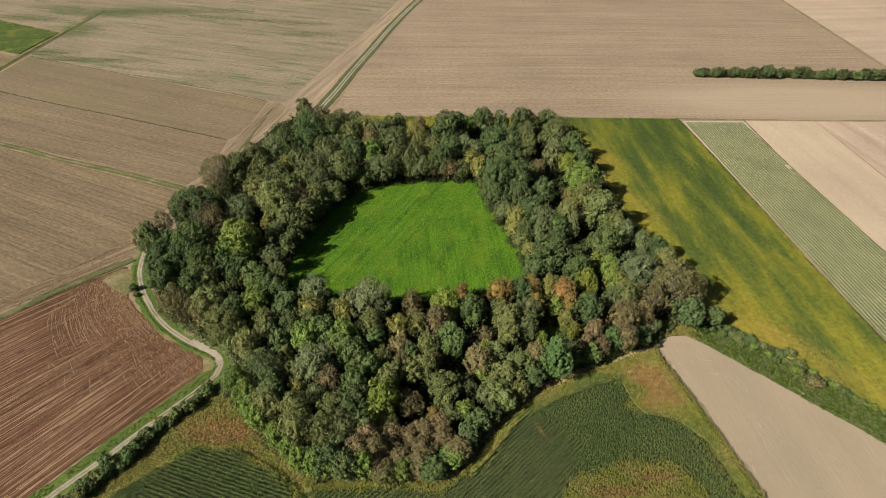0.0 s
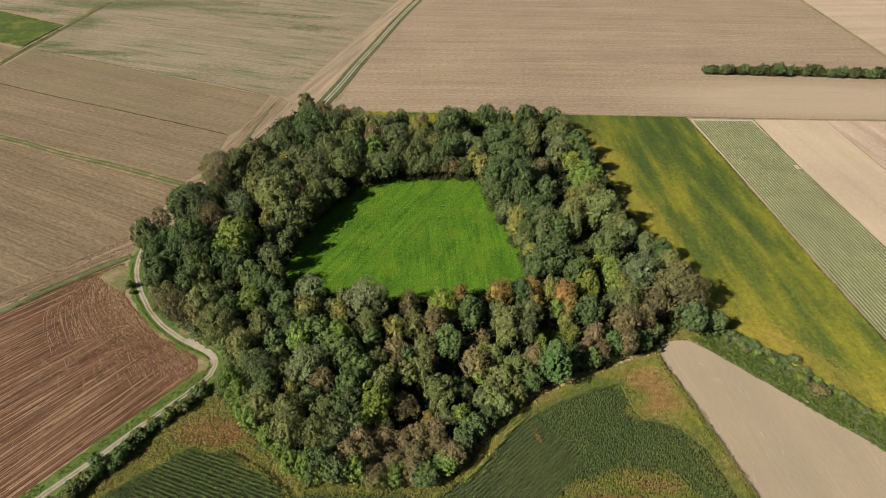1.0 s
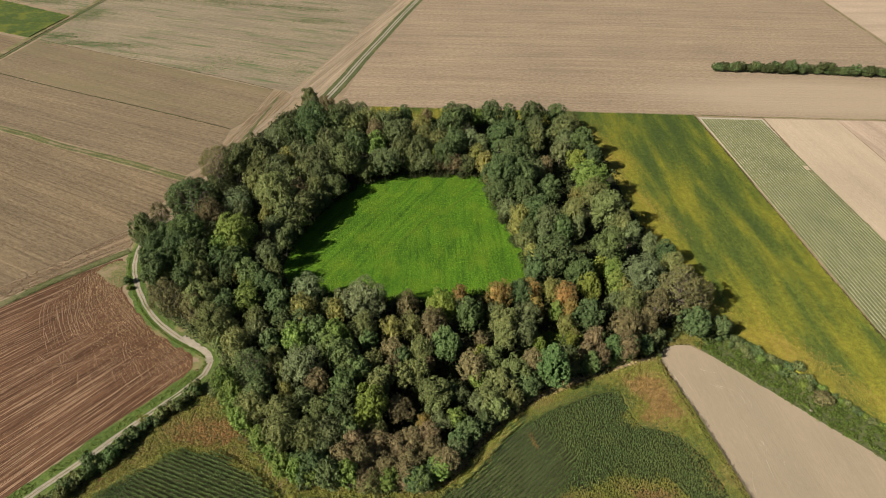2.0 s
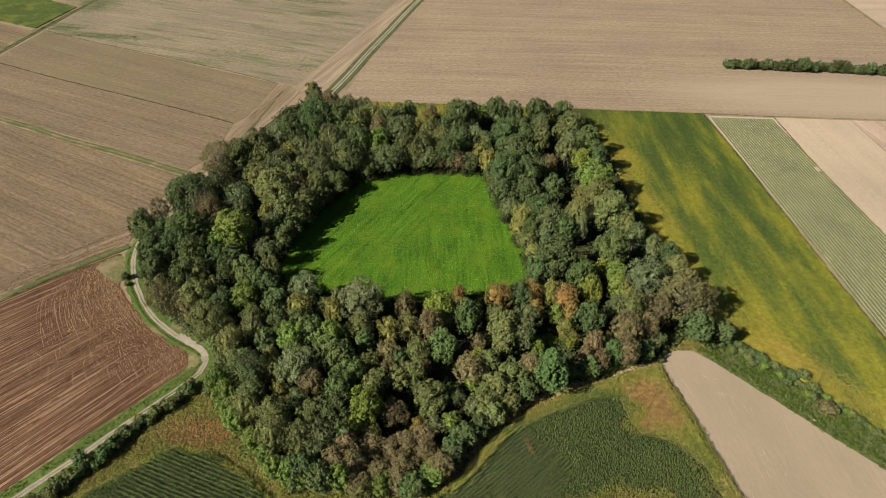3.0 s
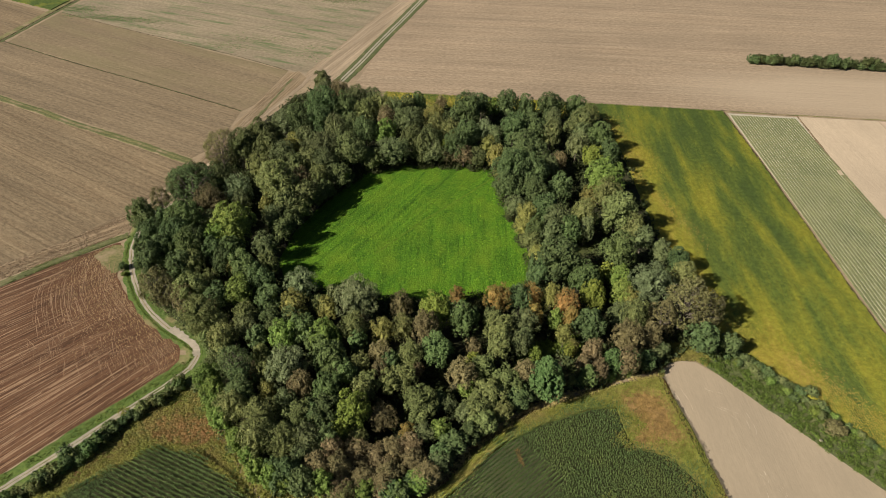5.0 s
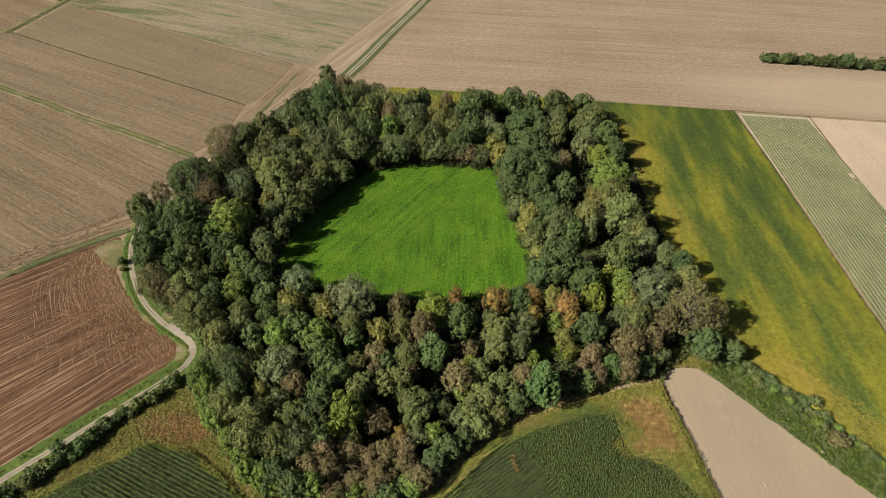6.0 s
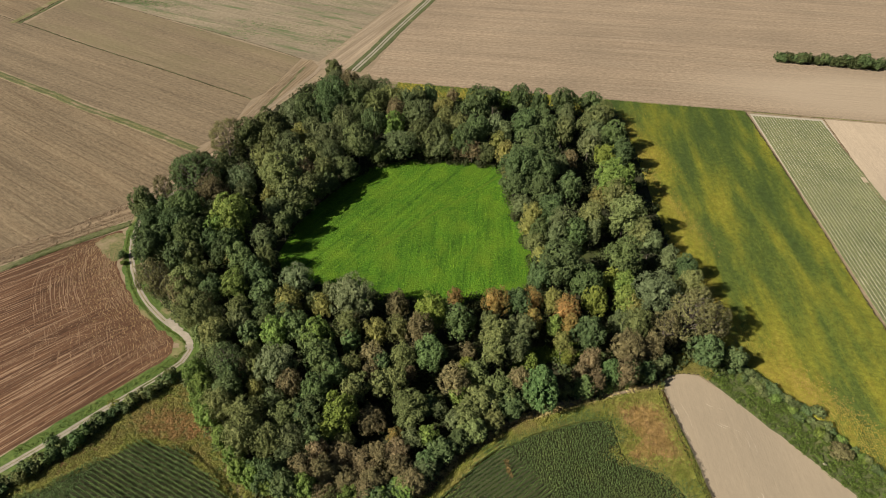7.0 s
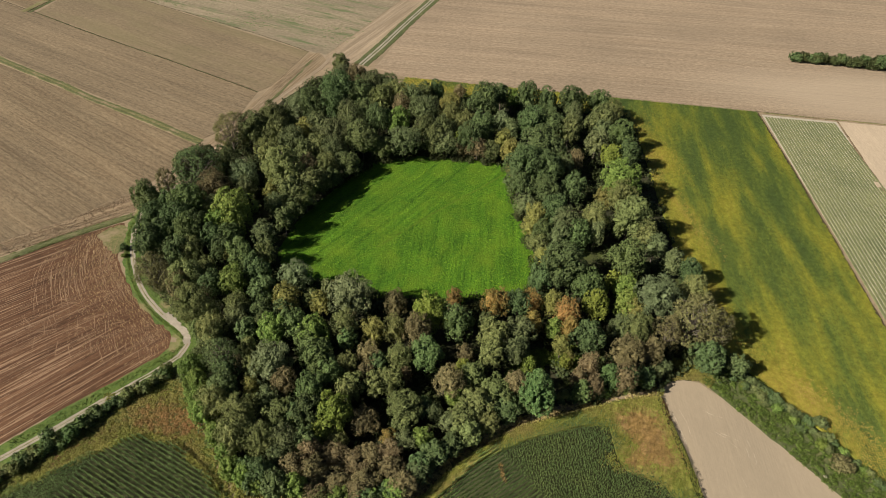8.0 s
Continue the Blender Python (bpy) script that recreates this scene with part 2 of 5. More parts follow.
SOIL_PALE = ((0.34, 0.265, 0.19), (0.41, 0.325, 0.24))
M = {
    "ground": field_material("open_land", (0.216, 0.166, 0.107), (0.288, 0.223, 0.147), 20, 3.0, 0.4),
    "north": field_material("harrowed_soil", (0.214, 0.160, 0.107), (0.308, 0.241, 0.166), 1.0, 2.4, 0.55, bands=0.3, band=0.09, relief=0.10, speck=0.45, pale=((0.375, 0.298, 0.208), 270, 375, 190, 52)),
    "northeast": field_material("pale_harrowed_soil", *SOIL_PALE, 8, 2.5, 0.2),
    "pale": field_material("smooth_dry_soil", (0.284, 0.229, 0.158), (0.330, 0.270, 0.190), 92, 1.2, 0.15, bands=0.15, relief=0.03, speck=0.07),
    "pale_east": field_material("dry_seedbed", (0.378, 0.298, 0.208), (0.448, 0.366, 0.266), 92, 1.2, 0.2, bands=0.25, relief=0.05, speck=0.15),
    "east_far": field_material("patchy_seedbed", (0.334, 0.251, 0.183), (0.435, 0.343, 0.261), 95, 2.0, 0.5, patch=(0.306, 0.223, 0.163), patch_scale=0.05, patch_stretch=(0.25, 1, 1)),
    "stubble_weedy": field_material("weedy_stubble", (0.182, 0.149, 0.099), (0.274, 0.227, 0.156), -17, 1.6, 0.55, patch=(0.118, 0.138, 0.064), patch_low=0.52, patch_high=0.64, patch_scale=0.14, patch_stretch=(0.14, 1, 1), bands=0.45, speck=0.45),
    "stubble_olive": field_material("greenish_stubble", (0.150, 0.113, 0.069), (0.211, 0.165, 0.104), -24, 1.4, 0.5, patch=(0.172, 0.144, 0.076), patch_low=0.46, patch_high=0.72, patch_scale=0.03, patch_stretch=(0.3, 1, 1), speck=0.45),
    "stubble": field_material("straw_stubble", (0.138, 0.103, 0.063), (0.216, 0.167, 0.107), -23, 1.4, 0.6, bands=0.45, band=0.12, speck=0.45),
    "stubble_near": field_material("rutted_stubble", (0.126, 0.091, 0.054), (0.216, 0.166, 0.103), -27, 1.3, 0.65, bands=0.5, band=0.10, speck=0.45),
    "headland": field_material("trodden_headland", (0.140, 0.100, 0.058), (0.300, 0.232, 0.150), 78, 1.0, 0.7, bands=0.5, band=0.2),
    "headland_north": field_material("tilled_strip", (0.215, 0.165, 0.110), (0.330, 0.262, 0.182), 74, 1.6, 0.75, bands=0.5, band=0.2),
    "headland_west": field_material("clod_strip", (0.125, 0.088, 0.052), (0.250, 0.190, 0.120), 45, 1.0, 0.9, bands=0.6, band=0.2, relief=0.25),
    "ploughed": field_material("red_brown_ploughland", (0.064, 0.031, 0.016), (0.146, 0.079, 0.043), 52, 0.8, 0.75, bands=0.45, band=0.12, relief=0.2, speck=0.35),
    "wheel_mark": field_material("loosened_soil", (0.38, 0.315, 0.230), (0.45, 0.38, 0.285), 92, 0.6, 0.3, relief=0.03),
    "dark_furrow": field_material("dark_brown_furrow_soil", (0.062, 0.046, 0.026), (0.112, 0.086, 0.052), 0, 0.6, 0.4),
    "straw": field_material("bleached_straw", (0.188, 0.117, 0.070), (0.310, 0.209, 0.133), 50, 0.5, 0.5),
    # darkened soil: the colour holds the shade between maize rows
    "crop_soil": field_material("shade_tinted_crop_soil", (0.046, 0.050, 0.021), (0.080, 0.084, 0.038), 0, 1.0, 0.4),
    "meadow": grass_material("mown_meadow", (0.036, 0.104, 0.006), (0.088, 0.206, 0.012), 62, dry=(0.132, 0.214, 0.014), dry_low=0.45, dry_high=0.75, mown=1.0, scale=0.95, relief=0.7),
    "glade": grass_material("glade_grass", (0.10, 0.19, 0.02), (0.19, 0.29, 0.03), 20),
    "verge": grass_material("verge_grass", (0.051, 0.093, 0.017), (0.119, 0.170, 0.043), 30, dry=(0.230, 0.187, 0.093), dry_low=0.5, dry_high=0.68),
    "verge_green": grass_material("green_verge_grass", (0.056, 0.072, 0.025), (0.112, 0.126, 0.049), 30, dry=(0.176, 0.168, 0.072), dry_low=0.58, dry_high=0.72),
    "scrub": grass_material("rough_scrub", (0.053, 0.075, 0.019), (0.143, 0.143, 0.041), 30, dry=(0.180, 0.101, 0.045), dry_low=0.42, dry_high=0.6, relief=0.3),
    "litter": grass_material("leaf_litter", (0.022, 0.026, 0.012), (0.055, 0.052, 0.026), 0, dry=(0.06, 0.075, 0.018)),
    "gravel": field_material("pale_gravel", (0.236, 0.206, 0.160), (0.340, 0.303, 0.245), 0, 0.5, 0.4, relief=0.04),
    "bark": bark_material("grey_brown_bark", (0.06, 0.05, 0.04), (0.18, 0.15, 0.12)),
    "bark_pale": bark_material("pale_bark", (0.08, 0.068, 0.052), (0.19, 0.16, 0.125)),
    "corn": crop_material("green_maize", [(0.38, (0.122, 0.198, 0.070)), (0.60, (0.190, 0.272, 0.088)), (0.80, (0.268, 0.325, 0.098)), (0.95, (0.380, 0.360, 0.130))], 0, 0.045, (1, 1, 1)),
    "corn_dry": crop_material("ripening_maize", [(0.36, (0.22, 0.275, 0.055)), (0.56, (0.37, 0.375, 0.085)), (0.74, (0.45, 0.375, 0.13)), (0.9, (0.46, 0.34, 0.18))], 0, 0.12, (1, 1, 1)),
    "yellow": crop_material("yellowing_crop", [(0.40, (0.100, 0.148, 0.040)), (0.52, (0.164, 0.214, 0.044)), (0.66, (0.326, 0.324, 0.047)), (0.88, (0.510, 0.398, 0.082))], 89, 0.085, (0.2, 1, 1), (117, 67, 0.042, 0.0006), soft=0.12),
    "yellow_edge": crop_material("ripe_crop_edge", [(0.36, (0.300, 0.300, 0.050)), (0.55, (0.450, 0.365, 0.070)), (0.76, (0.540, 0.370, 0.122))], 106, 0.06, (0.4, 1, 1), soft=0.10),
    "meadow_grass": crop_material("meadow_grass", [(0.40, (0.068, 0.158, 0.007)), (0.54, (0.122, 0.242, 0.011)), (0.70, (0.204, 0.330, 0.018))], 66, 0.30, (0.05, 1, 1)),
    "dry_grass": crop_material("bleached_grass", [(0.36, (0.36, 0.33, 0.11)), (0.55, (0.50, 0.405, 0.175)), (0.8, (0.58, 0.46, 0.25))], 0, 0.15, (1, 1, 1)),
    "corn_brown": crop_material("rusty_maize", [(0.36, (0.36, 0.275, 0.085)), (0.52, (0.44, 0.300, 0.110)), (0.8, (0.50, 0.325, 0.150))], 0, 0.2, (1, 1, 1)),
    "trodden": crop_material("trodden_grass", [(0.4, (0.075, 0.135, 0.012)), (0.7, (0.12, 0.19, 0.02))], 0, 0.5, (1, 1, 1)),
    "rusty_weeds": crop_material("rusty_weeds", [(0.36, (0.24, 0.21, 0.06)), (0.52, (0.30, 0.195, 0.07)), (0.8, (0.31, 0.165, 0.07))], 0, 0.16, (1, 1, 1)),
    "weeds": crop_material("rank_weeds", [(0.36, (0.14, 0.18, 0.03)), (0.54, (0.22, 0.22, 0.05)), (0.75, (0.27, 0.22, 0.07)), (0.9, (0.25, 0.15, 0.05))], 0, 0.085, (1, 1, 1)),
    "beds": grass_material("bed_greens", (0.112, 0.124, 0.056), (0.184, 0.192, 0.092), 90),
    "far_crop": grass_material("far_green_crop", (0.040, 0.068, 0.014), (0.086, 0.119, 0.025), 20, dry=(0.122, 0.137, 0.022), dry_low=0.5, dry_high=0.62, relief=0.4),
    "furrow": grass_material("weedy_furrow", (0.095, 0.105, 0.035), (0.19, 0.17, 0.075), 20, dry=(0.25, 0.19, 0.115), dry_low=0.48, dry_high=0.62),
    "straw_litter": crop_material("loose_straw", [(0.38, (0.22, 0.165, 0.075)), (0.55, (0.32, 0.225, 0.115)), (0.75, (0.43, 0.31, 0.18))], 50, 0.15, (0.3, 1, 1)),
    "furrow_pale": field_material("bleached_furrow_soil", (0.32, 0.288, 0.222), (0.42, 0.382, 0.303), 90, 0.5, 0.4, relief=0.04),
    "furrow_green": grass_material("thin_weeds", (0.066, 0.076, 0.028), (0.128, 0.134, 0.056), 20, dry=(0.21, 0.175, 0.095), dry_low=0.52, dry_high=0.8),
    "verge_track": grass_material("trackside_grass", (0.054, 0.092, 0.018), (0.112, 0.160, 0.034), 30, dry=(0.21, 0.185, 0.085), dry_low=0.55, dry_high=0.72),
    "clods": field_material("brown_clods", (0.185, 0.130, 0.080), (0.400, 0.300, 0.200), 45, 0.6, 0.6),
}
LEAF = {
    "D": ("dark green", (0.062, 0.095, 0.036), (0.114, 0.156, 0.056)),
    "Q": ("half-bare dark green", (0.056, 0.086, 0.034), (0.104, 0.144, 0.051)),
    "K": ("very dark olive", (0.065, 0.081, 0.029), (0.123, 0.141, 0.052)),
    "G": ("fresh green", (0.096, 0.147, 0.031), (0.184, 0.241, 0.056)),
    "L": ("bright yellow-green", (0.121, 0.156, 0.028), (0.216, 0.252, 0.049)),
    "O": ("olive green", (0.106, 0.124, 0.042), (0.194, 0.207, 0.072)),
    "W": ("silvery grey-green", (0.107, 0.133, 0.060), (0.187, 0.221, 0.104)),
    "Y": ("yellowing", (0.144, 0.147, 0.045), (0.265, 0.254, 0.072)),
    "B": ("brownish autumn", (0.119, 0.101, 0.049), (0.213, 0.173, 0.082)),
    "R": ("rusty orange autumn", (0.125, 0.131, 0.042), (0.317, 0.188, 0.057)),
    "T": ("thinning olive-brown", (0.099, 0.093, 0.039), (0.178, 0.162, 0.068)),
    "E": ("deep green", (0.067, 0.111, 0.036), (0.123, 0.178, 0.057)),
    "P": ("pale olive", (0.107, 0.131, 0.045), (0.188, 0.217, 0.075)),
    "H": ("deep olive green", (0.077, 0.099, 0.037), (0.151, 0.173, 0.063)),
    "J": ("rich green", (0.074, 0.113, 0.038), (0.136, 0.185, 0.061)),
    "N": ("dull brown-olive", (0.088, 0.109, 0.046), (0.167, 0.194, 0.079)),
}
LEAF["S"] = ("rank bank green", (0.066, 0.096, 0.020), (0.142, 0.176, 0.034))
LEAF["V"] = ("dusky green", (0.036, 0.048, 0.016), (0.074, 0.090, 0.032))
# shade between the crowns is put into this low leaf colour
LEAF["U"] = ("shade-tinted mixed green", (0.030, 0.042, 0.015), (0.078, 0.090, 0.032))
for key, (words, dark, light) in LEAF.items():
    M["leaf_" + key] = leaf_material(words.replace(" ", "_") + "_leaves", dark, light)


# ---- building helpers ----
def mesh_of(name, verts, faces, mat):
    me = bpy.data.meshes.new(name)
    me.from_pydata([tuple(v) for v in verts], [], [tuple(f) for f in faces])
    me.materials.append(mat)
    me.update()
    return me


def quads_mesh(name, corners, mat):
    """A mesh of loose four-cornered leaves: corners is an array (n, 4, 3)."""
    n = len(corners)
    me = bpy.data.meshes.new(name)
    me.vertices.add(4 * n)
    me.vertices.foreach_set("co", corners.astype(np.float32).ravel())
    me.loops.add(4 * n)
    me.loops.foreach_set("vertex_index", np.arange(4 * n, dtype=np.int32))
    me.polygons.add(n)
    me.polygons.foreach_set("loop_start", np.arange(0, 4 * n, 4, dtype=np.int32))
    me.polygons.foreach_set("loop_total", np.full(n, 4, dtype=np.int32))
    me.materials.append(mat)
    me.update(calc_edges=True)
    me.validate()
    return me


def part(name, me, parent, label=""):
    ob = new(name, me)
    ob.parent = parent
    return tagged(ob, label) if label else ob


def smooth_line(points, step):
    """Points along a smooth curve through the given ones, about step apart."""
    p = [np.array(q, float) for q in points]
    p = [2 * p[0] - p[1]] + p + [2 * p[-1] - p[-2]]
    out = []
    for a, b, c, d in zip(p, p[1:], p[2:], p[3:]):
        k = max(1, int(np.linalg.norm(c - b) / step))
        for i in range(k):
            t = i / k
            out.append(0.5 * (2 * b + (c - a) * t + (2 * a - 5 * b + 4 * c - d) * t * t + (3 * b - a - 3 * c + d) * t ** 3))
    out.append(p[-2])
    return np.array(out)


def slab(name, outline, top, mat, label, category, ragged=0.0, step=3.0):
    """A flat piece of land with a slightly ragged edge and a sloping rim, on the ground sheet."""
    rng = np.random.default_rng(len(name) * 7 + len(outline))
    ring = []
    n = len(outline)
    for i in range(n):
        a, b = np.array(outline[i], float), np.array(outline[(i + 1) % n], float)
        k = max(1, int(np.linalg.norm(b - a) / step)) if ragged else 1
        for j in range(k):
            q = a + (b - a) * j / k
            ring.append(q + (rng.normal(0, ragged, 2) if j else 0))
    bm = bmesh.new()
    vs = [bm.verts.new((q[0], q[1], top)) for q in ring]
    face = bm.faces.new(vs)
    rim = bmesh.ops.extrude_face_region(bm, geom=[face])
    lower = [v for v in rim["geom"] if isinstance(v, bmesh.types.BMVert)]
    bmesh.ops.translate(bm, verts=lower, vec=(0, 0, -top - 0.3))
    bmesh.ops.recalc_face_normals(bm, faces=bm.faces)
    me = bpy.data.meshes.new(name)
    bm.to_mesh(me)
    bm.free()
    me.materials.append(mat)
    return tagged(new(name, me), label, category, kind="structure")


def ribbon(name, line, width, top, mat, label, category, crown=0.0, wobble=0.15, side=0.0):
    """A band of given width along a line, with a slightly raised middle and uneven edges."""
    rng = np.random.default_rng(len(line) + int(width * 10))
    d = np.gradient(line, axis=0)
    d /= np.linalg.norm(d, axis=1)[:, None]
    nrm = np.stack([-d[:, 1], d[:, 0]], 1)
    rows = []
    for k, (off, up) in enumerate(((-0.55, -0.25), (-0.5, 0), (0, crown), (0.5, 0), (0.55, -0.25))):
        jit = rng.normal(0, wobble, len(line)) if k != 2 else 0
        q = line + nrm * (side + off * width + jit)[:, None] if k != 2 else line + nrm * side
        rows.append(np.column_stack([q, np.full(len(line), top + up)]))
    n = len(line)
    verts = np.concatenate(rows)
    faces = [(r * n + i, r * n + i + 1, (r + 1) * n + i + 1, (r + 1) * n + i) for r in range(4) for i in range(n - 1)]
    ob = new(name, mesh_of(name, verts, faces, mat))
    return tagged(ob, label, category, kind="structure")


def inside(px, py, outline):
    hit = np.zeros(px.shape, bool)
    n = len(outline)
    for i in range(n):
        (x0, y0), (x1, y1) = outline[i], outline[(i + 1) % n]
        if y0 == y1:
            continue
        cross = ((y0 > py) != (y1 > py)) & (px < (x1 - x0) * (py - y0) / (y1 - y0) + x0)
        hit ^= cross
    return hit


def to_edge(px, py, line):
    """Distance of points from a broken line."""
    best = np.full(px.shape, 1e9)
    for (x0, y0), (x1, y1) in zip(line, line[1:]):
        dx, dy = x1 - x0, y1 - y0
        t = np.clip(((px - x0) * dx + (py - y0) * dy) / (dx * dx + dy * dy), 0, 1)
        best = np.minimum(best, np.hypot(px - x0 - t * dx, py - y0 - t * dy))
    return best


# ---- the land ----
bm = bmesh.new()
bmesh.ops.create_grid(bm, x_segments=24, y_segments=24, size=3000)
me = bpy.data.meshes.new("ground")
bm.to_mesh(me)
bm.free()
me.materials.append(M["ground"])
tagged(new("ground", me), "open dry farmland reaching to the horizon", "ground", kind="structure")

WOOD = [(-112, 207), (-111, 196), (-109, 186), (-104, 177), (-97, 166.5), (-90, 158), (-80, 150.5), (-71, 146), (-65, 141), (-63, 134), (-59, 121), (-52, 111), (-42, 101), (-31, 92.5), (-24, 92.2), (-8, 91.8), (2, 92), (9, 96.5), (23, 113.5), (37, 125), (54, 133), (70, 139), (82, 144), (88, 148), (97, 149), (106, 150), (103, 162), (99, 200), (97, 240), (95, 290), (91, 320), (40, 326), (-30, 330), (-58, 345), (-72, 346), (-86, 325), (-97, 288), (-105, 250), (-108, 225)]
MEADOW = [(-32, 253), (-14, 262), (8, 263), (29, 263), (33, 244), (39, 215), (45, 193), (45, 182), (26, 171), (5, 166), (-28, 167), (-47, 170), (-55, 186), (-53, 206), (-45, 227), (-37, 246)]
GLADES = [[(36, 142), (40, 150), (47, 152), (44, 144)], [(49, 149), (52, 155), (58, 155), (56, 148)]]
CORN_WEST = [(-93, 82), (-87.5, 88), (-79, 94.5), (-72, 101.5), (-65.6, 104.8), (-56.4, 104), (-49, 100), (-43, 96.5), (-36, 91), (-28, 80), (-20, 58), (-60, 40), (-115, 50)]
CORN_EAST = [(82, 141.5), (70, 137), (56, 130.8), (39.5, 123.2), (26, 112), (18, 102.5), (10.5, 94), (5.5, 90.6), (-3, 91), (-14, 91.4), (-25, 91.5), (-33, 90), (-27, 80), (-19, 58), (-10, 45), (40, 40), (98, 55), (94, 85), (91, 100), (87, 121), (83.4, 136)]
CROP_YELLOW = [(-34, 342), (163, 341), (164.8, 286), (165.6, 230), (166.2, 184), (167.4, 143), (170, 70), (184, 60), (147.3, 113), (128.8, 136.3), (117.4, 150.5), (108, 160), (101, 170), (99, 200), (97, 240), (95, 290), (91, 318), (40, 324), (-34, 329)]
BANK = [(-300, 22), (-230, 84), (-154, 161), (-138, 178), (-119, 196)]

slab("field_north", [(-54, 352), (-34, 344), (366, 342), (366, 440), (393, 664), (430, 960), (95, 960), (3, 640), (-40, 458)], 0.05, M["north"], "harrowed pale brown soil in long tillage lines", "field")
slab("field_northeast", [(370, 342), (700, 342), (800, 960), (436, 960), (398, 664), (371, 440)], 0.05, M["northeast"], "smooth pale harrowed soil beyond a farm lane", "field")
slab("field_northwest", [(-97, 366), (-290, 449), (-288, 512), (-420, 575), (-460, 960), (66, 960), (-18, 640), (-87, 362)], 0.05, M["stubble_weedy"], "dry stubble with drifts of green weeds", "field")
slab("field_olive_stubble", [(-98.3, 365.2), (-290, 447.6), (-292, 412), (-291, 387), (-109, 309.3), (-104, 318)], 0.07, M["stubble_olive"], "olive tinged stubble between two furrows", "field")
slab("field_straw_stubble", [(-109.5, 308), (-291, 385.6), (-420, 440), (-440, 397), (-240, 309), (-117, 257), (-112, 266), (-109, 285)], 0.07, M["stubble"], "straw coloured stubble field", "field")
slab("field_rutted_stubble", [(-117, 251.5), (-192, 283), (-240, 303), (-450, 386), (-480, 130), (-300, 36), (-235, 92), (-159, 172), (-142, 189), (-126, 211), (-119, 232)], 0.07, M["stubble_near"], "rutted straw stubble beside the wood", "field")
slab("clod_strip", [(-120, 206), (-126, 210), (-142, 189), (-159, 172), (-235, 92), (-300, 36), (-298, 28), (-229, 88), (-154, 165), (-138, 181), (-120, 199)], 0.09, M["headland_west"], "strip of coarse dark clods along a grass bank", "field", 0.2)
slab("field_ploughed", [(-119.5, 191), (-121, 191), (-138, 175.5), (-153, 159), (-229, 83), (-298, 20), (-250, -40), (-190, -10), (-135, 55.5), (-105, 92.2), (-101.5, 97), (-96.7, 103.5), (-91.4, 110), (-85.7, 117), (-78.8, 126), (-74.8, 130.7), (-73.2, 135), (-75, 140.6), (-80, 144.6), (-86, 148.8), (-93.6, 154.3), (-101, 160.4), (-106.5, 165.6), (-111.5, 171.6), (-114.7, 179), (-117.5, 187)], 0.06, M["ploughed"], "red-brown worked soil with curved straw streaks", "field", 0.15)
slab("headland_strip", [(-97.6, 361), (-104.8, 315.3), (-108.6, 285), (-113.3, 255), (-117, 234), (-110, 228), (-107, 252), (-101, 290), (-91, 329), (-83, 354), (-92, 366)], 0.10, M["headland"], "pale rutted headland beside the wood", "field", 0.2)
slab("headland_north", [(-92, 366), (-83, 354), (-66, 356), (-60, 385), (-46, 455), (-4, 640), (97, 960), (68, 960), (-17, 640), (-86, 362)], 0.09, M["headland_north"], "pale tilled strip beside a straight farm track", "field", 0.2)
slab("field_green_northwest", [(-296.5, 507), (-361, 540), (-460, 585), (-470, 520), (-341.5, 469.5), (-299.5, 452)], 0.6, M["far_crop"], "far block of dark green crop", "field", 0.3)
slab("field_tan_northwest", [(-300, 447.5), (-341.5, 466), (-470, 516), (-480, 460), (-420, 443), (-300.5, 392)], 0.05, M["stubble_near"], "small bare brown field", "field")
slab("field_pale_south", [(83.6, 141), (84, 144.5), (86.5, 147), (91, 148.6), (96, 148.3), (102, 143.5), (109, 136), (122, 122), (141, 101), (175, 62), (190, 20), (100, 20), (98, 60), (95, 85), (92, 100), (88, 121)], 0.06, M["pale"], "smooth bare pale soil with faint wheel marks", "field", 0.12)
slab("field_pale_east", [(206.5, 340), (252, 340), (250, 265), (248, 30), (208, 30), (205, 200), (204, 278)], 0.06, M["pale_east"], "smooth bare sandy seedbed", "field")
slab("field_patchy_east", [(252.5, 340), (640, 340), (640, 30), (249, 30), (251, 265)], 0.05, M["east_far"], "pale seedbed with darker streaks", "field")
slab("field_beds", [(165.8, 339.6), (205.5, 339.5), (203, 278), (203.5, 233), (206, 140), (208, 60), (174, 60), (169.4, 149), (167.6, 258)], 0.07, M["furrow_pale"], "pale soil furrows between planted beds", "field")
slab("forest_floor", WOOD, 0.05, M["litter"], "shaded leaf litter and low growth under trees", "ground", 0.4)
slab("meadow", MEADOW, 0.10, M["meadow"], "bright green mown meadow inside the ring of trees", "meadow", 0.25)
for g in GLADES:
    slab("glade", g, 0.10, M["glade"], "small sunlit grass clearing among trees", "glade", 0.3, 1.0)
slab("verge_southwest", [(-64, 140), (-58, 122), (-50, 108), (-30, 86), (-14, 60), (-70, 24), (-150, -20), (-160, 0), (-108, 86), (-94, 107), (-78, 131), (-74, 137)], 0.02, M["verge"], "rough grass between track and wood", "verge", 0.2)
slab("scrub_west", [(-67, 121), (-60, 116), (-54, 108), (-42, 97), (-30, 84), (-22, 66), (-16, 50), (-70, 34), (-120, 44), (-97, 84), (-84, 100)], 0.04, M["scrub"], "rough weedy scrub with rusty patches", "scrub", 0.3)
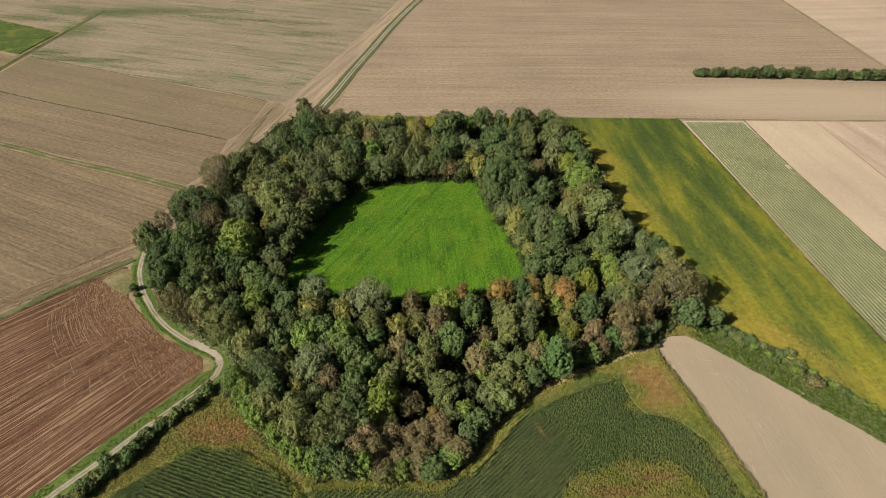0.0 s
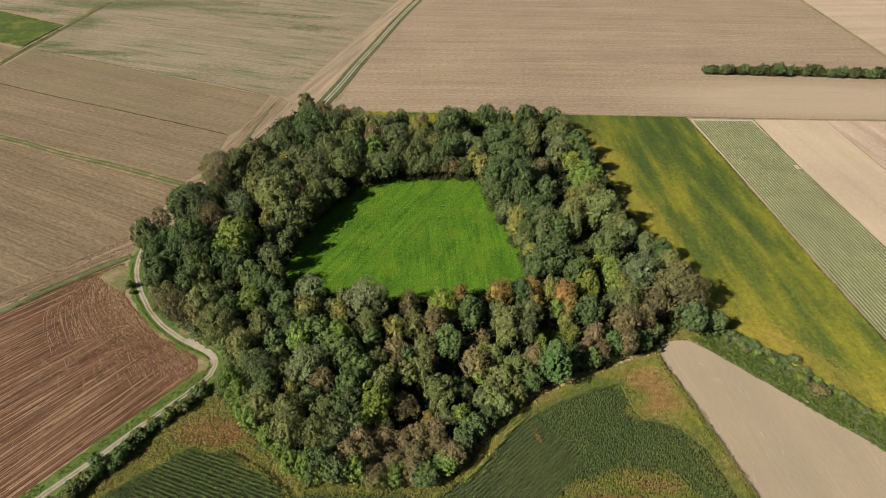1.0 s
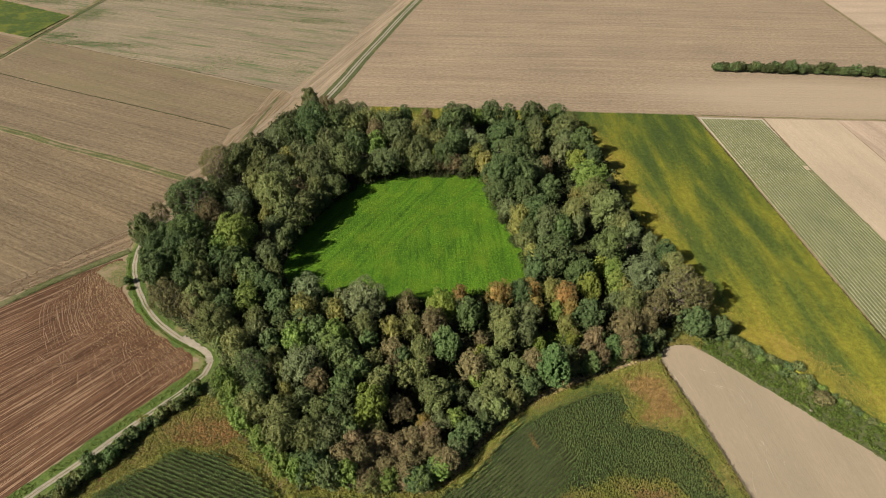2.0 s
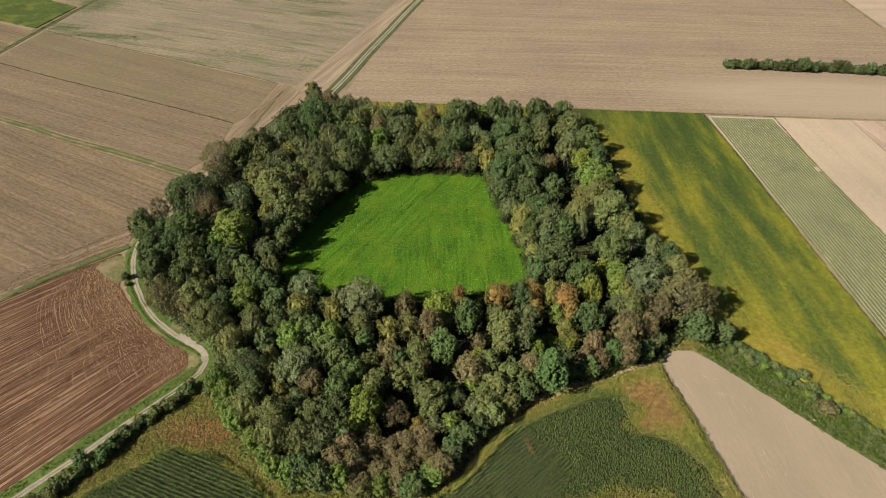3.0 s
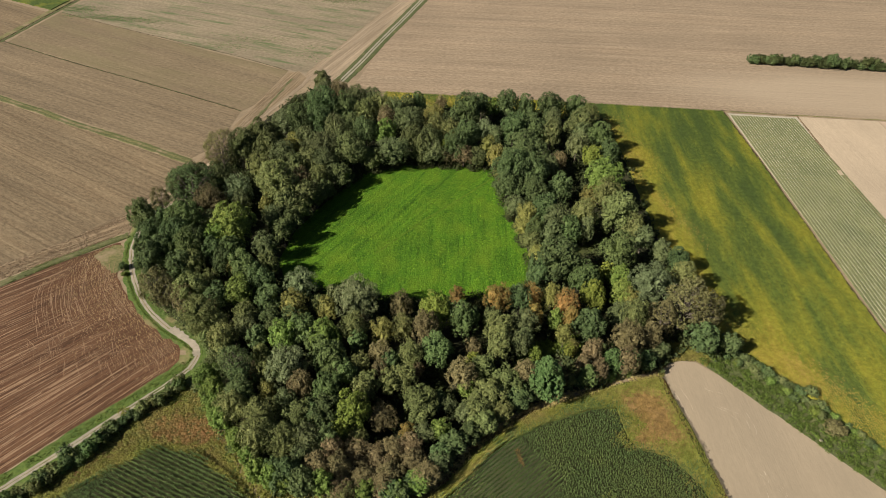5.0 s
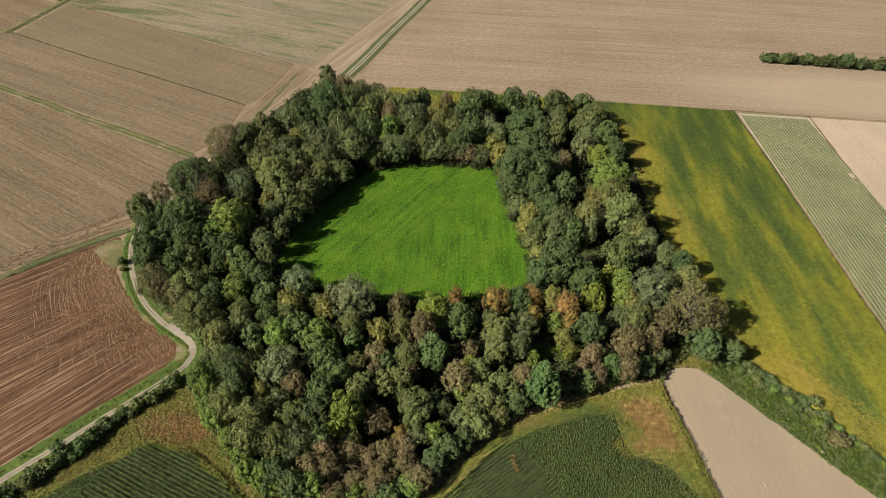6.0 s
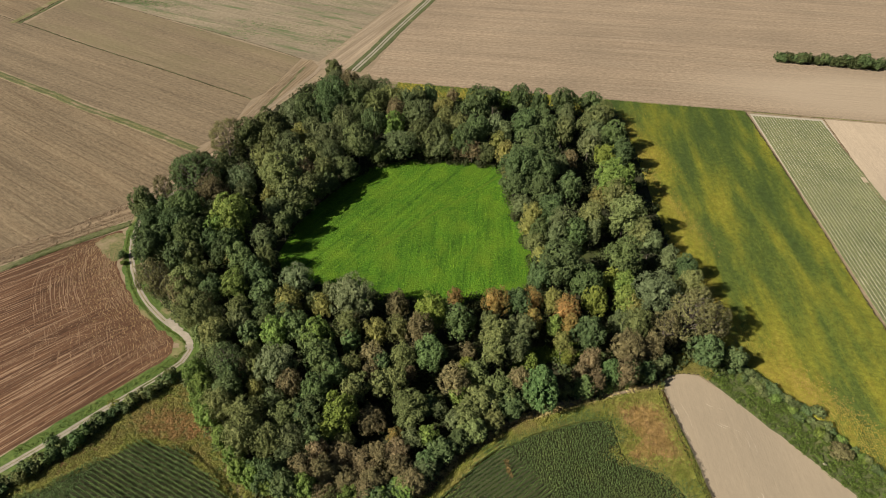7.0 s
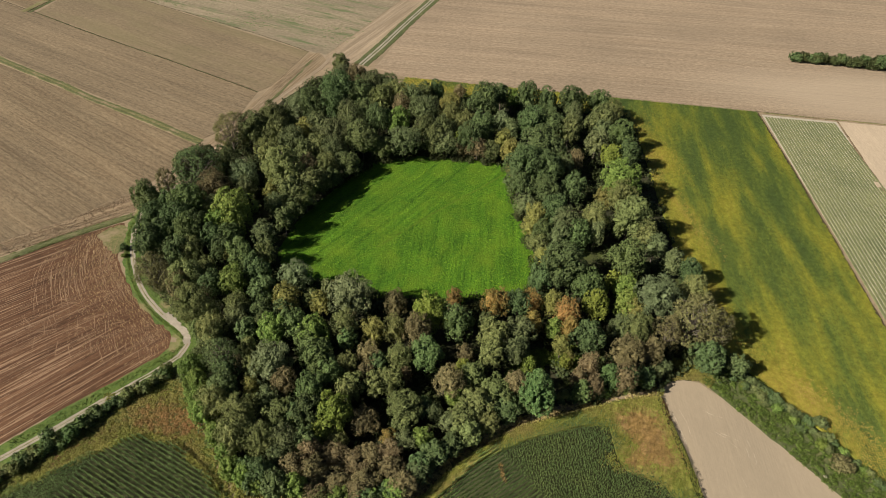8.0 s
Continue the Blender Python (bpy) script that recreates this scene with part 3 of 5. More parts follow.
slab("scrub_east", [(84, 141), (70, 138), (52, 131), (34, 122), (22, 112), (10, 99), (-2, 88), (-12, 76), (-4, 40), (100, 30), (99, 60), (95, 85), (92, 100), (88, 121), (85, 136)], 0.035, M["scrub"], "weedy margin of pale dry grass round a maize field", "scrub", 0.3)
slab("verge_southeast", [(84, 147), (90, 157), (104, 165), (112, 162), (120, 152), (132, 138), (151, 115), (190, 60), (176, 62), (141, 101), (122, 122), (109, 136), (97, 149), (90, 149)], 0.09, M["verge_green"], "grassy strip under a hedgerow", "verge", 0.2)
slab("turning_grass", [(-126, 182.4), (-124, 186), (-120, 189.6), (-116.6, 188), (-114.6, 182), (-112.6, 174), (-115, 173.6), (-120, 177)], 0.10, M["furrow"], "dry grassy corner of ploughland", "verge", 0.45, 1.2)
ribbon("bank_grass", smooth_line(BANK, 3), 3.4, 0.14, M["furrow_green"], "narrow grass bank between two fields", "verge", 0.25)
FURROW = smooth_line([(-440, 391), (-239.7, 306), (-216, 296.5), (-192, 285), (-154.6, 270.5), (-116.8, 254)], 3)
ribbon("furrow_grass", FURROW, 4.6, 0.11, M["furrow"], "dry weedy furrow between stubble fields", "verge", 0.05, 0.12)
for side, wide in ((-1.1, 1.5), (1.3, 1.1)):
    ribbon("furrow_green", FURROW, wide, 0.135, M["furrow_green"], "green line of weeds in a furrow", "verge", 0.05, 0.12, side)
ribbon("furrow_dark", smooth_line([(-420, 442), (-290, 386), (-240, 363.7), (-191.5, 343.6), (-147, 325), (-109, 308.5)], 3), 0.9, 0.10, M["dark_furrow"], "thin dark furrow between stubble fields", "verge", 0.05, 0.2)
ribbon("furrow_north", smooth_line([(-289, 448.3), (-233, 423.8), (-185, 404.5), (-133.6, 383), (-98, 365.5)], 3), 0.7, 0.10, M["dark_furrow"], "thin furrow at the edge of weedy stubble", "verge", 0.05, 0.2)
DITCH = smooth_line([(-290, 580), (-293.2, 504.7), (-295.6, 447.5), (-297, 397), (-297.5, 386)], 3)
ribbon("ditch_grass", DITCH, 2.0, 0.12, M["verge_green"], "green grass along a ditch", "verge", 0.1, 0.3, 1.8)
ribbon("ditch_margin", DITCH, 4.2, 0.11, M["furrow"], "olive grass strip beside a ditch", "verge", 0.1, 0.4, -3.0)
# the ditch's shadow, drawn as a dark coloured band
ribbon("ditch", DITCH, 0.9, 0.15, M["litter"], "dark band painting the shade of a ditch beside a crop", "verge", -0.2, 0.12)
ribbon("lane_northeast", smooth_line([(360, 342), (368, 440), (396, 664), (433, 960)], 5), 1.3, 0.10, M["furrow"], "far grassy lane between bare fields", "track", 0.1, 0.3)
ribbon("boundary_north", smooth_line([(-54, 351), (-34, 343), (168, 342), (253, 342), (400, 342)], 4), 1.0, 0.10, M["furrow"], "thin grassy boundary line", "verge", 0.1, 0.2)
ribbon("boundary_beds_west", smooth_line([(163.9, 343), (165.6, 286), (166.3, 230), (166.9, 184.6), (168.3, 149), (171.5, 60)], 4), 1.1, 0.14, M["dark_furrow"], "dark boundary line beside planted beds", "verge", -0.05, 0.15)
ribbon("boundary_beds_north", smooth_line([(163, 342.6), (185, 342), (207, 341.6)], 4), 1.0, 0.14, M["dark_furrow"], "dark boundary line at the end of planted beds", "verge", -0.05, 0.15)
ribbon("boundary_beds_east", smooth_line([(206.2, 341), (203.6, 278), (204.3, 233), (206.6, 140), (208, 60)], 4), 1.1, 0.12, M["headland_west"], "dark weedy strip beside planted beds", "verge", 0.1, 0.25)

ribbon("headland_grass", smooth_line([(-92.8, 354), (-96, 322), (-98.8, 300), (-101.5, 280)], 3), 1.3, 0.15, M["furrow_green"], "thin line of grass between headland ruts", "verge", 0.05, 0.3)

# farm tracks: a green strip, with two worn wheel lanes on it
TRACK_NORTH = smooth_line([(105, 960), (2, 640), (-41, 458), (-56, 385), (-63, 354)], 4)
TRACK_HEADLAND = smooth_line([(-83, 358), (-85, 344), (-89, 329), (-94.7, 308), (-99.4, 290), (-104, 265), (-107.2, 250), (-108.3, 226), (-111, 219)], 2)
TRACK_WOOD = smooth_line([(-111, 219), (-112.5, 216), (-116.3, 207), (-115.5, 197), (-113.8, 189), (-110.8, 181.5), (-105.5, 172), (-99, 163), (-92, 155.5), (-82.5, 148.3), (-74.5, 143.8), (-69.4, 140.4), (-67.8, 136.8), (-68.6, 131.5)], 2)
ribbon("track_headland", TRACK_HEADLAND, 2.6, 0.13, M["headland_north"], "bare pale track along the wood", "track", 0.04, 0.12)
TRACK_SOUTH = smooth_line([(-68.6, 131.5), (-70, 129.2), (-73.8, 124.2), (-79.3, 117), (-84.4, 110.6), (-90, 103), (-95, 97), (-100, 90.8), (-125, 60), (-160, 17), (-300, -156)], 2)
for line, words, wide, lean in ((TRACK_NORTH, "straight", 8.6, 0.0), (TRACK_WOOD, "bending", 4.0, -0.3), (TRACK_SOUTH, "hedge-lined", 6.6, -1.0)):
    ribbon("track_verge", line, wide, 0.16, M["verge_green" if words == "straight" else "verge_track"], "green verge of a " + words + " farm track", "verge", 0.05, 0.25, lean)
    for s in (-1.0, 1.0) if words == "straight" else (-0.5, 0.5):
        ribbon("wheel_lane", line, 1.25 if words == "straight" else 0.72, 0.235, M["gravel"], "pale gravel wheel lane of a " + words + " farm track", "track", 0.02, 0.1, s)
for line in (TRACK_WOOD, TRACK_SOUTH):
    ribbon("track_middle", line, 0.36, 0.225, M["furrow"], "dry grass strip between two wheel lanes", "verge", 0.03, 0.06)
ribbon("track_margin", TRACK_WOOD, 6.6, 0.075, M["verge"], "dry grassy margin of a track along the wood", "verge", 0.02, 0.4)
ribbon("junction_gravel", smooth_line([(-81, 148.3), (-75, 144.2), (-70.2, 140.8), (-68.2, 137.2)], 1), 2.1, 0.245, M["gravel"], "pale gravel widening where farm tracks meet", "track", 0.02, 0.25)


# ---- straw streaks on the ploughland ----
def streaks(name, lines, mat, label, seed, wide=(0.14, 0.34), gap=0.25, lift=0.085):
    """Thin raised lines of straw, broken here and there."""
    rs = np.random.default_rng(seed)
    quads = []
    for k, line in enumerate(lines):
        d = np.gradient(line, axis=0)
        d /= np.linalg.norm(d, axis=1)[:, None] + 1e-9
        nrm = np.stack([-d[:, 1], d[:, 0]], 1)
        w = rs.uniform(*wide)
        steps = np.arange(len(line))
        shift = np.cumsum(rs.normal(0, 0.05, len(line))) + 0.35 * np.sin(steps * rs.uniform(0.08, 0.22) + rs.uniform(0, 6))
        mid = line + nrm * shift[:, None]
        swell = 0.55 + 0.45 * np.sin(steps * rs.uniform(0.15, 0.5) + rs.uniform(0, 6))
        taper = np.minimum(1.0, np.minimum(steps, len(line) - 1 - steps) / 4.0)
        half = (w * swell * taper * rs.uniform(0.6, 1.2, len(line)) / 2)[:, None]
        a, b = mid + nrm * half, mid - nrm * half
        show = rs.uniform(0, 1, len(line)) > gap
        for i in range(len(line) - 1):
            if show[i]:
                z = lift + 0.0003 * (k % 60)
                quads.append(((*a[i], z), (*a[i + 1], z), (*b[i + 1], z), (*b[i], z)))
    return tagged(new(name, quads_mesh(name, np.array(quads), mat)), label, "straw", kind="stuff")


PLOUGH = [(-119.5, 189), (-121, 190), (-138, 174.5), (-153, 158), (-229, 82), (-185, 0), (-135.4, 56), (-105.5, 92.7), (-97.2, 104), (-86.2, 117.4), (-79.2, 126.3), (-75.2, 131), (-73.8, 135), (-75.5, 140), (-80.4, 144), (-86.4, 148.2), (-94, 153.7), (-101.4, 159.8), (-107, 165.2), (-112, 171.3), (-115.2, 178.8), (-118, 187)]
PLOUGH_EDGE = smooth_line([(-119, 190), (-115.4, 179), (-112, 171.4), (-107, 165.2), (-101.4, 159.8), (-94, 153.7), (-86.4, 148.2), (-80.4, 144), (-75.5, 140), (-73.8, 135), (-75.2, 131), (-79.2, 126.3), (-86.2, 117.4)], 1.5)
rs = np.random.default_rng(21)
corner = [tuple(q) for q in PLOUGH_EDGE[:32]]
lines = []
# long passes, from along the track to along the bank
for off in np.cumsum(rs.uniform(0.4, 1.25, 145)):
    a = radians(57.0 - 0.115 * off)
    start = np.array([-150.0, 20.0]) + np.array([-math.sin(radians(53)), math.cos(radians(53))]) * (off - 6.0)
    t = np.arange(rs.uniform(0, 40), 205, 2.2)
    pts = start + np.outer(t, (math.cos(a), math.sin(a)))
    ok = inside(pts[:, 0], pts[:, 1], PLOUGH) & (to_edge(pts[:, 0], pts[:, 1], corner) > rs.choice([6.0, 12.0, 18.0, 24.0]) + rs.uniform(0, 6))
    if ok.sum() > 3:
        lines.append(pts[ok])
streaks("straw_streaks", lines, M["straw"], "pale straw lines across red-brown ploughland", 22, (0.18, 0.55), 0.05)
# turning passes that follow the bend of the track
lines = []
CURVE = PLOUGH_EDGE[3:34]
for off in np.cumsum(rs.uniform(0.5, 1.25, 34)):
    for piece in range(2):
        lean = np.linspace(0.0, 1.0, len(CURVE))[:, None]
        pts = CURVE + np.array([-0.93, -0.36]) * off * (0.75 + 0.45 * lean) + rs.normal(0, 0.15, 2)
        a = int(rs.uniform(0, 7) if piece == 0 else rs.uniform(6, 18))
        b = int(len(pts) - rs.uniform(0, 6) - (off * 0.3 if piece else 0))
        pts = pts[a:b]
        ok = inside(pts[:, 0], pts[:, 1], PLOUGH) if b - a > 5 else np.zeros(0)
        if ok.sum() > 5 and (piece == 0 or rs.uniform() < 0.6):
            lines.append(pts[ok])
# short slanting passes where both meet
for _ in range(200):
    q = np.array([rs.uniform(-128, -78), rs.uniform(132, 146)])
    a = radians(rs.choice([-58.0, -46.0, 30.0]) + rs.normal(0, 7))
    k = np.arange(0, rs.uniform(5, 14), 1.2)
    pts = q + np.outer(k, (math.cos(a), math.sin(a)))
    ok = inside(pts[:, 0], pts[:, 1], PLOUGH)
    if ok.sum() > 4:
        lines.append(pts[ok])
streaks("turning_streaks", lines, M["straw"], "fine straw lines where the plough turned", 26, (0.10, 0.34), 0.08, 0.11)
lines = []
for off in np.linspace(0.5, 8.5, 12):
    for shift in (0.0, 0.4):
        t = np.linspace(0, 1, 40)
        x = np.interp(t, [0, 0.42, 0.71, 1], [-97.6, -104.8, -108.6, -113.3]) + off * (0.75 - 0.15 * t) + shift + 0.12 * np.sin(t * 37 + off * 3)
        lines.append(np.column_stack([x, 358 - 104 * t]))
streaks("headland_ruts", lines[::2], M["headland_north"], "pale rut lines on a headland", 24, (0.25, 0.5), 0.2, 0.12)
streaks("headland_clods", lines[1::2], M["headland_west"], "dark clod lines on a headland", 25, (0.25, 0.5), 0.2, 0.14)
# loose straw lying flat in the corner by the track
rs = np.random.default_rng(51)
x, y = rs.uniform(-140, -73, 26000), rs.uniform(126, 191, 26000)
far = to_edge(x, y, [tuple(q) for q in PLOUGH_EDGE[:40]])
ok = inside(x, y, PLOUGH) & (rs.uniform(0, 26, len(x)) > far) & (rs.uniform(0, 1, len(x)) < 0.35 + 0.65 * np.clip((y - 140) / 40, 0, 1))
x, y = x[ok], y[ok]
n = len(x)
a = np.interp(y, [126, 138, 165, 178, 192], [1.2, 2.45, 2.25, 1.9, 0.9]) + rs.normal(0, 0.25, n)
d = np.stack([np.cos(a), np.sin(a), 0 * a], 1) * rs.uniform(0.4, 1.1, n)[:, None]
w = np.stack([-np.sin(a), np.cos(a), 0 * a], 1) * rs.uniform(0.025, 0.075, n)[:, None]
q = np.stack([x, y, 0.075 + np.arange(n) * 1e-6], 1)
tagged(new("loose_straw", quads_mesh("loose_straw", np.stack([q - d, q + w, q + d, q - w], 1), M["straw_litter"])), "loose straw lying in the ploughland corner", "straw", kind="stuff")

lines = []
for x0, y0, x1, y1, bow in ((85.8, 137, 87.4, 126, 0.5), (86.8, 134, 88.2, 124, 0.4), (88, 138, 90, 128, 0.4), (96, 131, 103, 126.5, 0.6), (97.5, 131.5, 104, 128, 0.6), (95, 138, 101, 136, 0.3), (105.5, 130, 106.3, 120.5, 1.2), (104.3, 129, 105, 121, 1.0), (104, 110, 104.6, 106, 0.4), (103, 109, 103.6, 105.5, 0.4), (107.4, 105.6, 108.3, 101, 0.7), (106.5, 105, 107.3, 101.5, 0.6), (98, 100, 95, 90, -0.6), (101, 118, 103, 96, 1.0)):
    t = np.linspace(0, 1, 24)
    lines.append(np.column_stack([x0 + (x1 - x0) * t + bow * np.sin(3.14 * t), y0 + (y1 - y0) * t]))
streaks("wheel_marks", lines, M["wheel_mark"], "faint pale wheel marks on bare soil", 23, (0.16, 0.30), 0.10)

slab("bare_patch", [(201.2, 276), (203.4, 276.4), (203.6, 280.5), (201.8, 281)], 0.36, M["pale_east"], "small bare pale patch at the end of planted beds", "field", 0.15, 0.8)

t = np.linspace(0, 1, 40)
path_line = np.column_stack([-18 + 46 * t, 194 + 61 * t + 1.2 * np.sin(5 * t)])
ribbon("footpath", path_line, 0.7, 0.16, M["trodden"], "faint trodden line across the meadow", "path", 0.02, 0.12)

# ---- planted beds ----
def planted_bed(x):
    rng = np.random.default_rng(int(x * 10))
    ys = np.arange(62, 337.2, 1.0)
    t = (ys - 60) / 276
    left = 170.4 + (167.3 - 170.4) * t
    cx = left + x
    pts = []
    for off, z in ((-0.62, 0.05), (-0.48, 0.30), (0.48, 0.30), (0.62, 0.05)):
        pts.append(np.column_stack([cx + off + rng.normal(0, 0.05, len(ys)), ys, z + rng.normal(0, 0.05, len(ys)) * (z > 0.1)]))
    n = len(ys)
    faces = [(r * n + i, r * n + i + 1, (r + 1) * n + i + 1, (r + 1) * n + i) for r in range(3) for i in range(n - 1)]
    ob = new("planted_bed", mesh_of("planted_bed", np.concatenate(pts), faces, M["beds"]))
    tagged(ob, "long grey-green planted bed between pale furrows", "crop bed", "beds of the striped field", "structure")


for k in range(24):
    planted_bed(0.2 + k * 1.55)


# ---- standing crops ----
def crop(name, outline, angle, row, gap, height, blades, mat, label, keep, seed, width=0.15, spread=(0.17, 0.31), loose=0.07):
    """Rows of plants with arching leaves, as one mass; keep(x, y) says where they grow."""
    rng = np.random.default_rng(seed)
    xs, ys = [p[0] for p in outline], [p[1] for p in outline]
    cx, cy = (min(xs) + max(xs)) / 2, (min(ys) + max(ys)) / 2
    half = math.hypot(max(xs) - min(xs), max(ys) - min(ys)) / 2
    u, v = np.meshgrid(np.arange(-half, half, gap), np.arange(-half, half, row))
    u = (u + rng.normal(0, gap * 0.3, u.shape)).ravel()
    v = (v + rng.normal(0, row * loose, v.shape)).ravel()
    c, s = math.cos(radians(angle)), math.sin(radians(angle))
    x, y = cx + u * c - v * s, cy + u * s + v * c
    ok = inside(x, y, outline)
    ok &= keep(x, y)
    x, y = x[ok], y[ok]
    n = len(x)
    swell = np.sin(x * 1.9 + 1.3 * np.sin(y * 0.8)) * np.sin(y * 1.7 + 1.1 * np.sin(x * 0.9))
    h = height * (rng.uniform(0.72, 1.08, n) + 0.16 * swell)
    out = []
    turn = rng.uniform(0, 6.28, n)
    for b in range(blades):
        a = turn + b * 6.283 / blades + rng.normal(0, 0.3, n)
        reach = rng.uniform(*spread, n)
        low = h * rng.uniform(0.35, 0.7, n)
        d = np.stack([np.cos(a), np.sin(a), 0 * a], 1)
        w = np.stack([-np.sin(a), np.cos(a), 0 * a], 1) * (width * rng.uniform(0.7, 1.2, n) / 2)[:, None]
        root = np.stack([x, y, low], 1)
        mid = root + d * (reach * 0.55)[:, None] + np.stack([0 * a, 0 * a, h * 0.30], 1)
        tip = root + d * reach[:, None] + np.stack([0 * a, 0 * a, h * rng.uniform(0.0, 0.3, n)], 1)
        out.append(np.stack([root, mid + w, tip, mid - w], 1))
    me = quads_mesh(name, np.concatenate(out), mat)
    return tagged(new(name, me), label, "crop", kind="stuff")


slab("maize_soil_east", CORN_EAST, 0.06, M["crop_soil"], "soil under a maize field, row shade in its dark colour", "field")
slab("dry_maize_canopy", [(81.5, 140.6), (70, 136.6), (56, 130.4), (39.5, 122.8), (26, 111.6), (18, 102), (10.5, 93.5), (14, 93), (21, 101.5), (29, 110.5), (42, 119.5), (57, 126), (66, 128), (67.5, 118), (70, 114), (79, 112), (85.5, 104), (89, 85), (92.3, 85), (89.4, 100), (85.4, 121), (82, 136)], 1.0, M["corn_dry"], "withered lower leaves of drying maize", "field", 0.12, 1.0)
slab("rusty_maize_canopy", [(68, 132), (75, 133.2), (80, 131.5), (81.5, 124), (82.5, 117), (75.5, 116.5), (69, 116), (73.5, 121.3), (70, 127.5)], 1.02, M["corn_brown"], "withered brown leaves of a dead maize patch", "field", 0.6, 1.0)
slab("maize_soil_west", CORN_WEST, 0.06, M["crop_soil"], "soil under a maize field, row shade in its dark colour", "field")
slab("yellow_crop_canopy", CROP_YELLOW, 0.72, M["yellow"], "closed canopy of a yellowing crop", "field", 0.25, 1.2)
EDGE_EAST = [(88, 147), (82, 143.5), (70, 139), (55, 132.6), (38.5, 125), (25, 113.6), (17, 104), (9.5, 95.5), (4.5, 91.6), (-3, 92), (-14, 92.4), (-25, 92.5), (-34, 91)]
CORNER_PATCH = [(60, 131.5), (66, 134.5), (78, 139.5), (84, 138), (86.5, 122), (87.5, 112), (80, 109), (74, 112.5), (66, 113.5), (64.5, 118), (70, 121.5), (66.5, 127)]
RUSTY_PATCH = [(64.2, 132.5), (70, 134), (75.6, 134.4), (81.5, 133), (83.2, 124), (84, 116), (75.5, 115.4), (67.9, 114.6), (66, 117.9), (72.5, 121.3), (68.7, 127.5)]
LOW_PATCH = [(37, 86), (42, 92.8), (49.5, 93.2), (55.3, 96), (60.4, 98.7), (65, 96.7), (71.8, 96.6), (74, 91), (77, 86), (78, 60), (36, 60)]
SIDE_EAST = [(83, 142), (87, 121), (91, 100), (94, 85), (98, 55)]


def chance(x, y):
    """A number from 0 to 1 for each plant, the same whenever it is asked."""
    v = np.sin(x * 12.9898 + y * 78.233) * 43758.5453
    return v - np.floor(v)


def waver(x, y):
    return 1.4 * np.sin(x * 0.31 + 1) + 1.4 * np.sin(y * 0.27) + 1.0 * np.sin(x * 0.9 + y * 0.7) + 0.6 * np.sin(x * 2.1 - y * 1.7)


def dry_east(x, y):
    """True where the maize has dried: along the wood, along the bare field, in the corner and in a low spot, thinning out around."""
    w, c = waver(x, y), chance(x, y)
    near = to_edge(x, y, EDGE_EAST) < 3.6 + 0.45 * w + 2.2 * c * c
    side = to_edge(x, y, SIDE_EAST) < 2.0 + 0.4 * w + (3.0 + 7.0 * np.clip((120 - y) / 15, 0, 1)) * c * c
    corner = inside(x + 0.5 * w + 36 * (c - 0.5) ** 3, y + 0.4 * w + 2.5 * (c - 0.5), CORNER_PATCH)
    low = inside(x + 0.7 * w, y + 0.5 * w - 3.2 * c * c + 1, LOW_PATCH)
    line = (np.abs((x - 35.4) + (y - 108) * 0.3) < 0.7) & (np.abs(y - 108) < 2.6)
    return near | side | corner | low | line


def rusty_corner(x, y):
    w, c = waver(x * 1.7, y * 1.7), chance(y, x)
    corner = inside(x - 1.5 + 0.6 * w + 6 * (c - 0.5), y + 0.4 * w + 6 * (chance(x, y) - 0.5), RUSTY_PATCH)
    low = (np.hypot((x - 66.5) / 6.2, (y - 91.5) / 2.2) < 0.7 + 0.15 * w + 0.5 * c) | (np.hypot((x - 53) / 7.0, (y - 87) / 1.6) < 0.7 + 0.15 * w + 0.5 * c)
    line = (np.abs((x - 35.4) + (y - 108) * 0.3) < 0.7) & (np.abs(y - 108) < 2.6)
    return corner | low | line | (np.hypot((x - 85.5) / 2.0, (y - 94) / 3.6) < 0.8 + 0.2 * w)


def west_rows(x, y):
    """The south-western part of the eastern maize, sown slantwise."""
    return x < np.interp(y, [85, 91.6, 95, 102.6, 112, 118], [38, 39.8, 43.8, 47.2, 36.9, 30])


crop("maize_slant_rows", CORN_EAST, 42.5, 1.05, 0.17, 2.3, 5, M["corn"], "green maize in slanting rows along the wood", lambda x, y: west_rows(x, y) & ~dry_east(x, y) & (y > 66), 1, 0.16, (0.2, 0.36), 0.07)
crop("maize", CORN_EAST, 102, 0.75, 0.26, 2.3, 5, M["corn"], "dense dark green maize in rows", lambda x, y: ~west_rows(x, y) & ~dry_east(x, y) & (y > 66), 2, 0.15, (0.17, 0.31), 0.22)
crop("dry_maize", CORN_EAST, 102, 0.55, 0.22, 1.9, 5, M["corn_dry"], "yellow drying maize at the field edge", lambda x, y: dry_east(x, y) & ~rusty_corner(x, y) & (y > 66), 3, 0.14, (0.2, 0.36), 0.4)
crop("rusty_maize", CORN_EAST, 102, 0.55, 0.20, 1.7, 5, M["corn_brown"], "patch of rusty brown withered maize", lambda x, y: dry_east(x, y) & rusty_corner(x, y) & (y > 66), 33, 0.13, (0.2, 0.36), 0.4)
EDGE_WEST = [(-93, 82), (-87.5, 88), (-79, 94.5), (-72, 101.5), (-65.6, 104.8), (-56.4, 104), (-49, 100), (-43, 96.5), (-36, 91), (-28, 80), (-20, 58)]


def dry_west(x, y):
    return to_edge(x, y, EDGE_WEST) < 0.6 + 0.8 * np.sin(x * 0.5) + 0.5 * np.sin(y * 1.1) + 1.6 * chance(x, y) ** 2


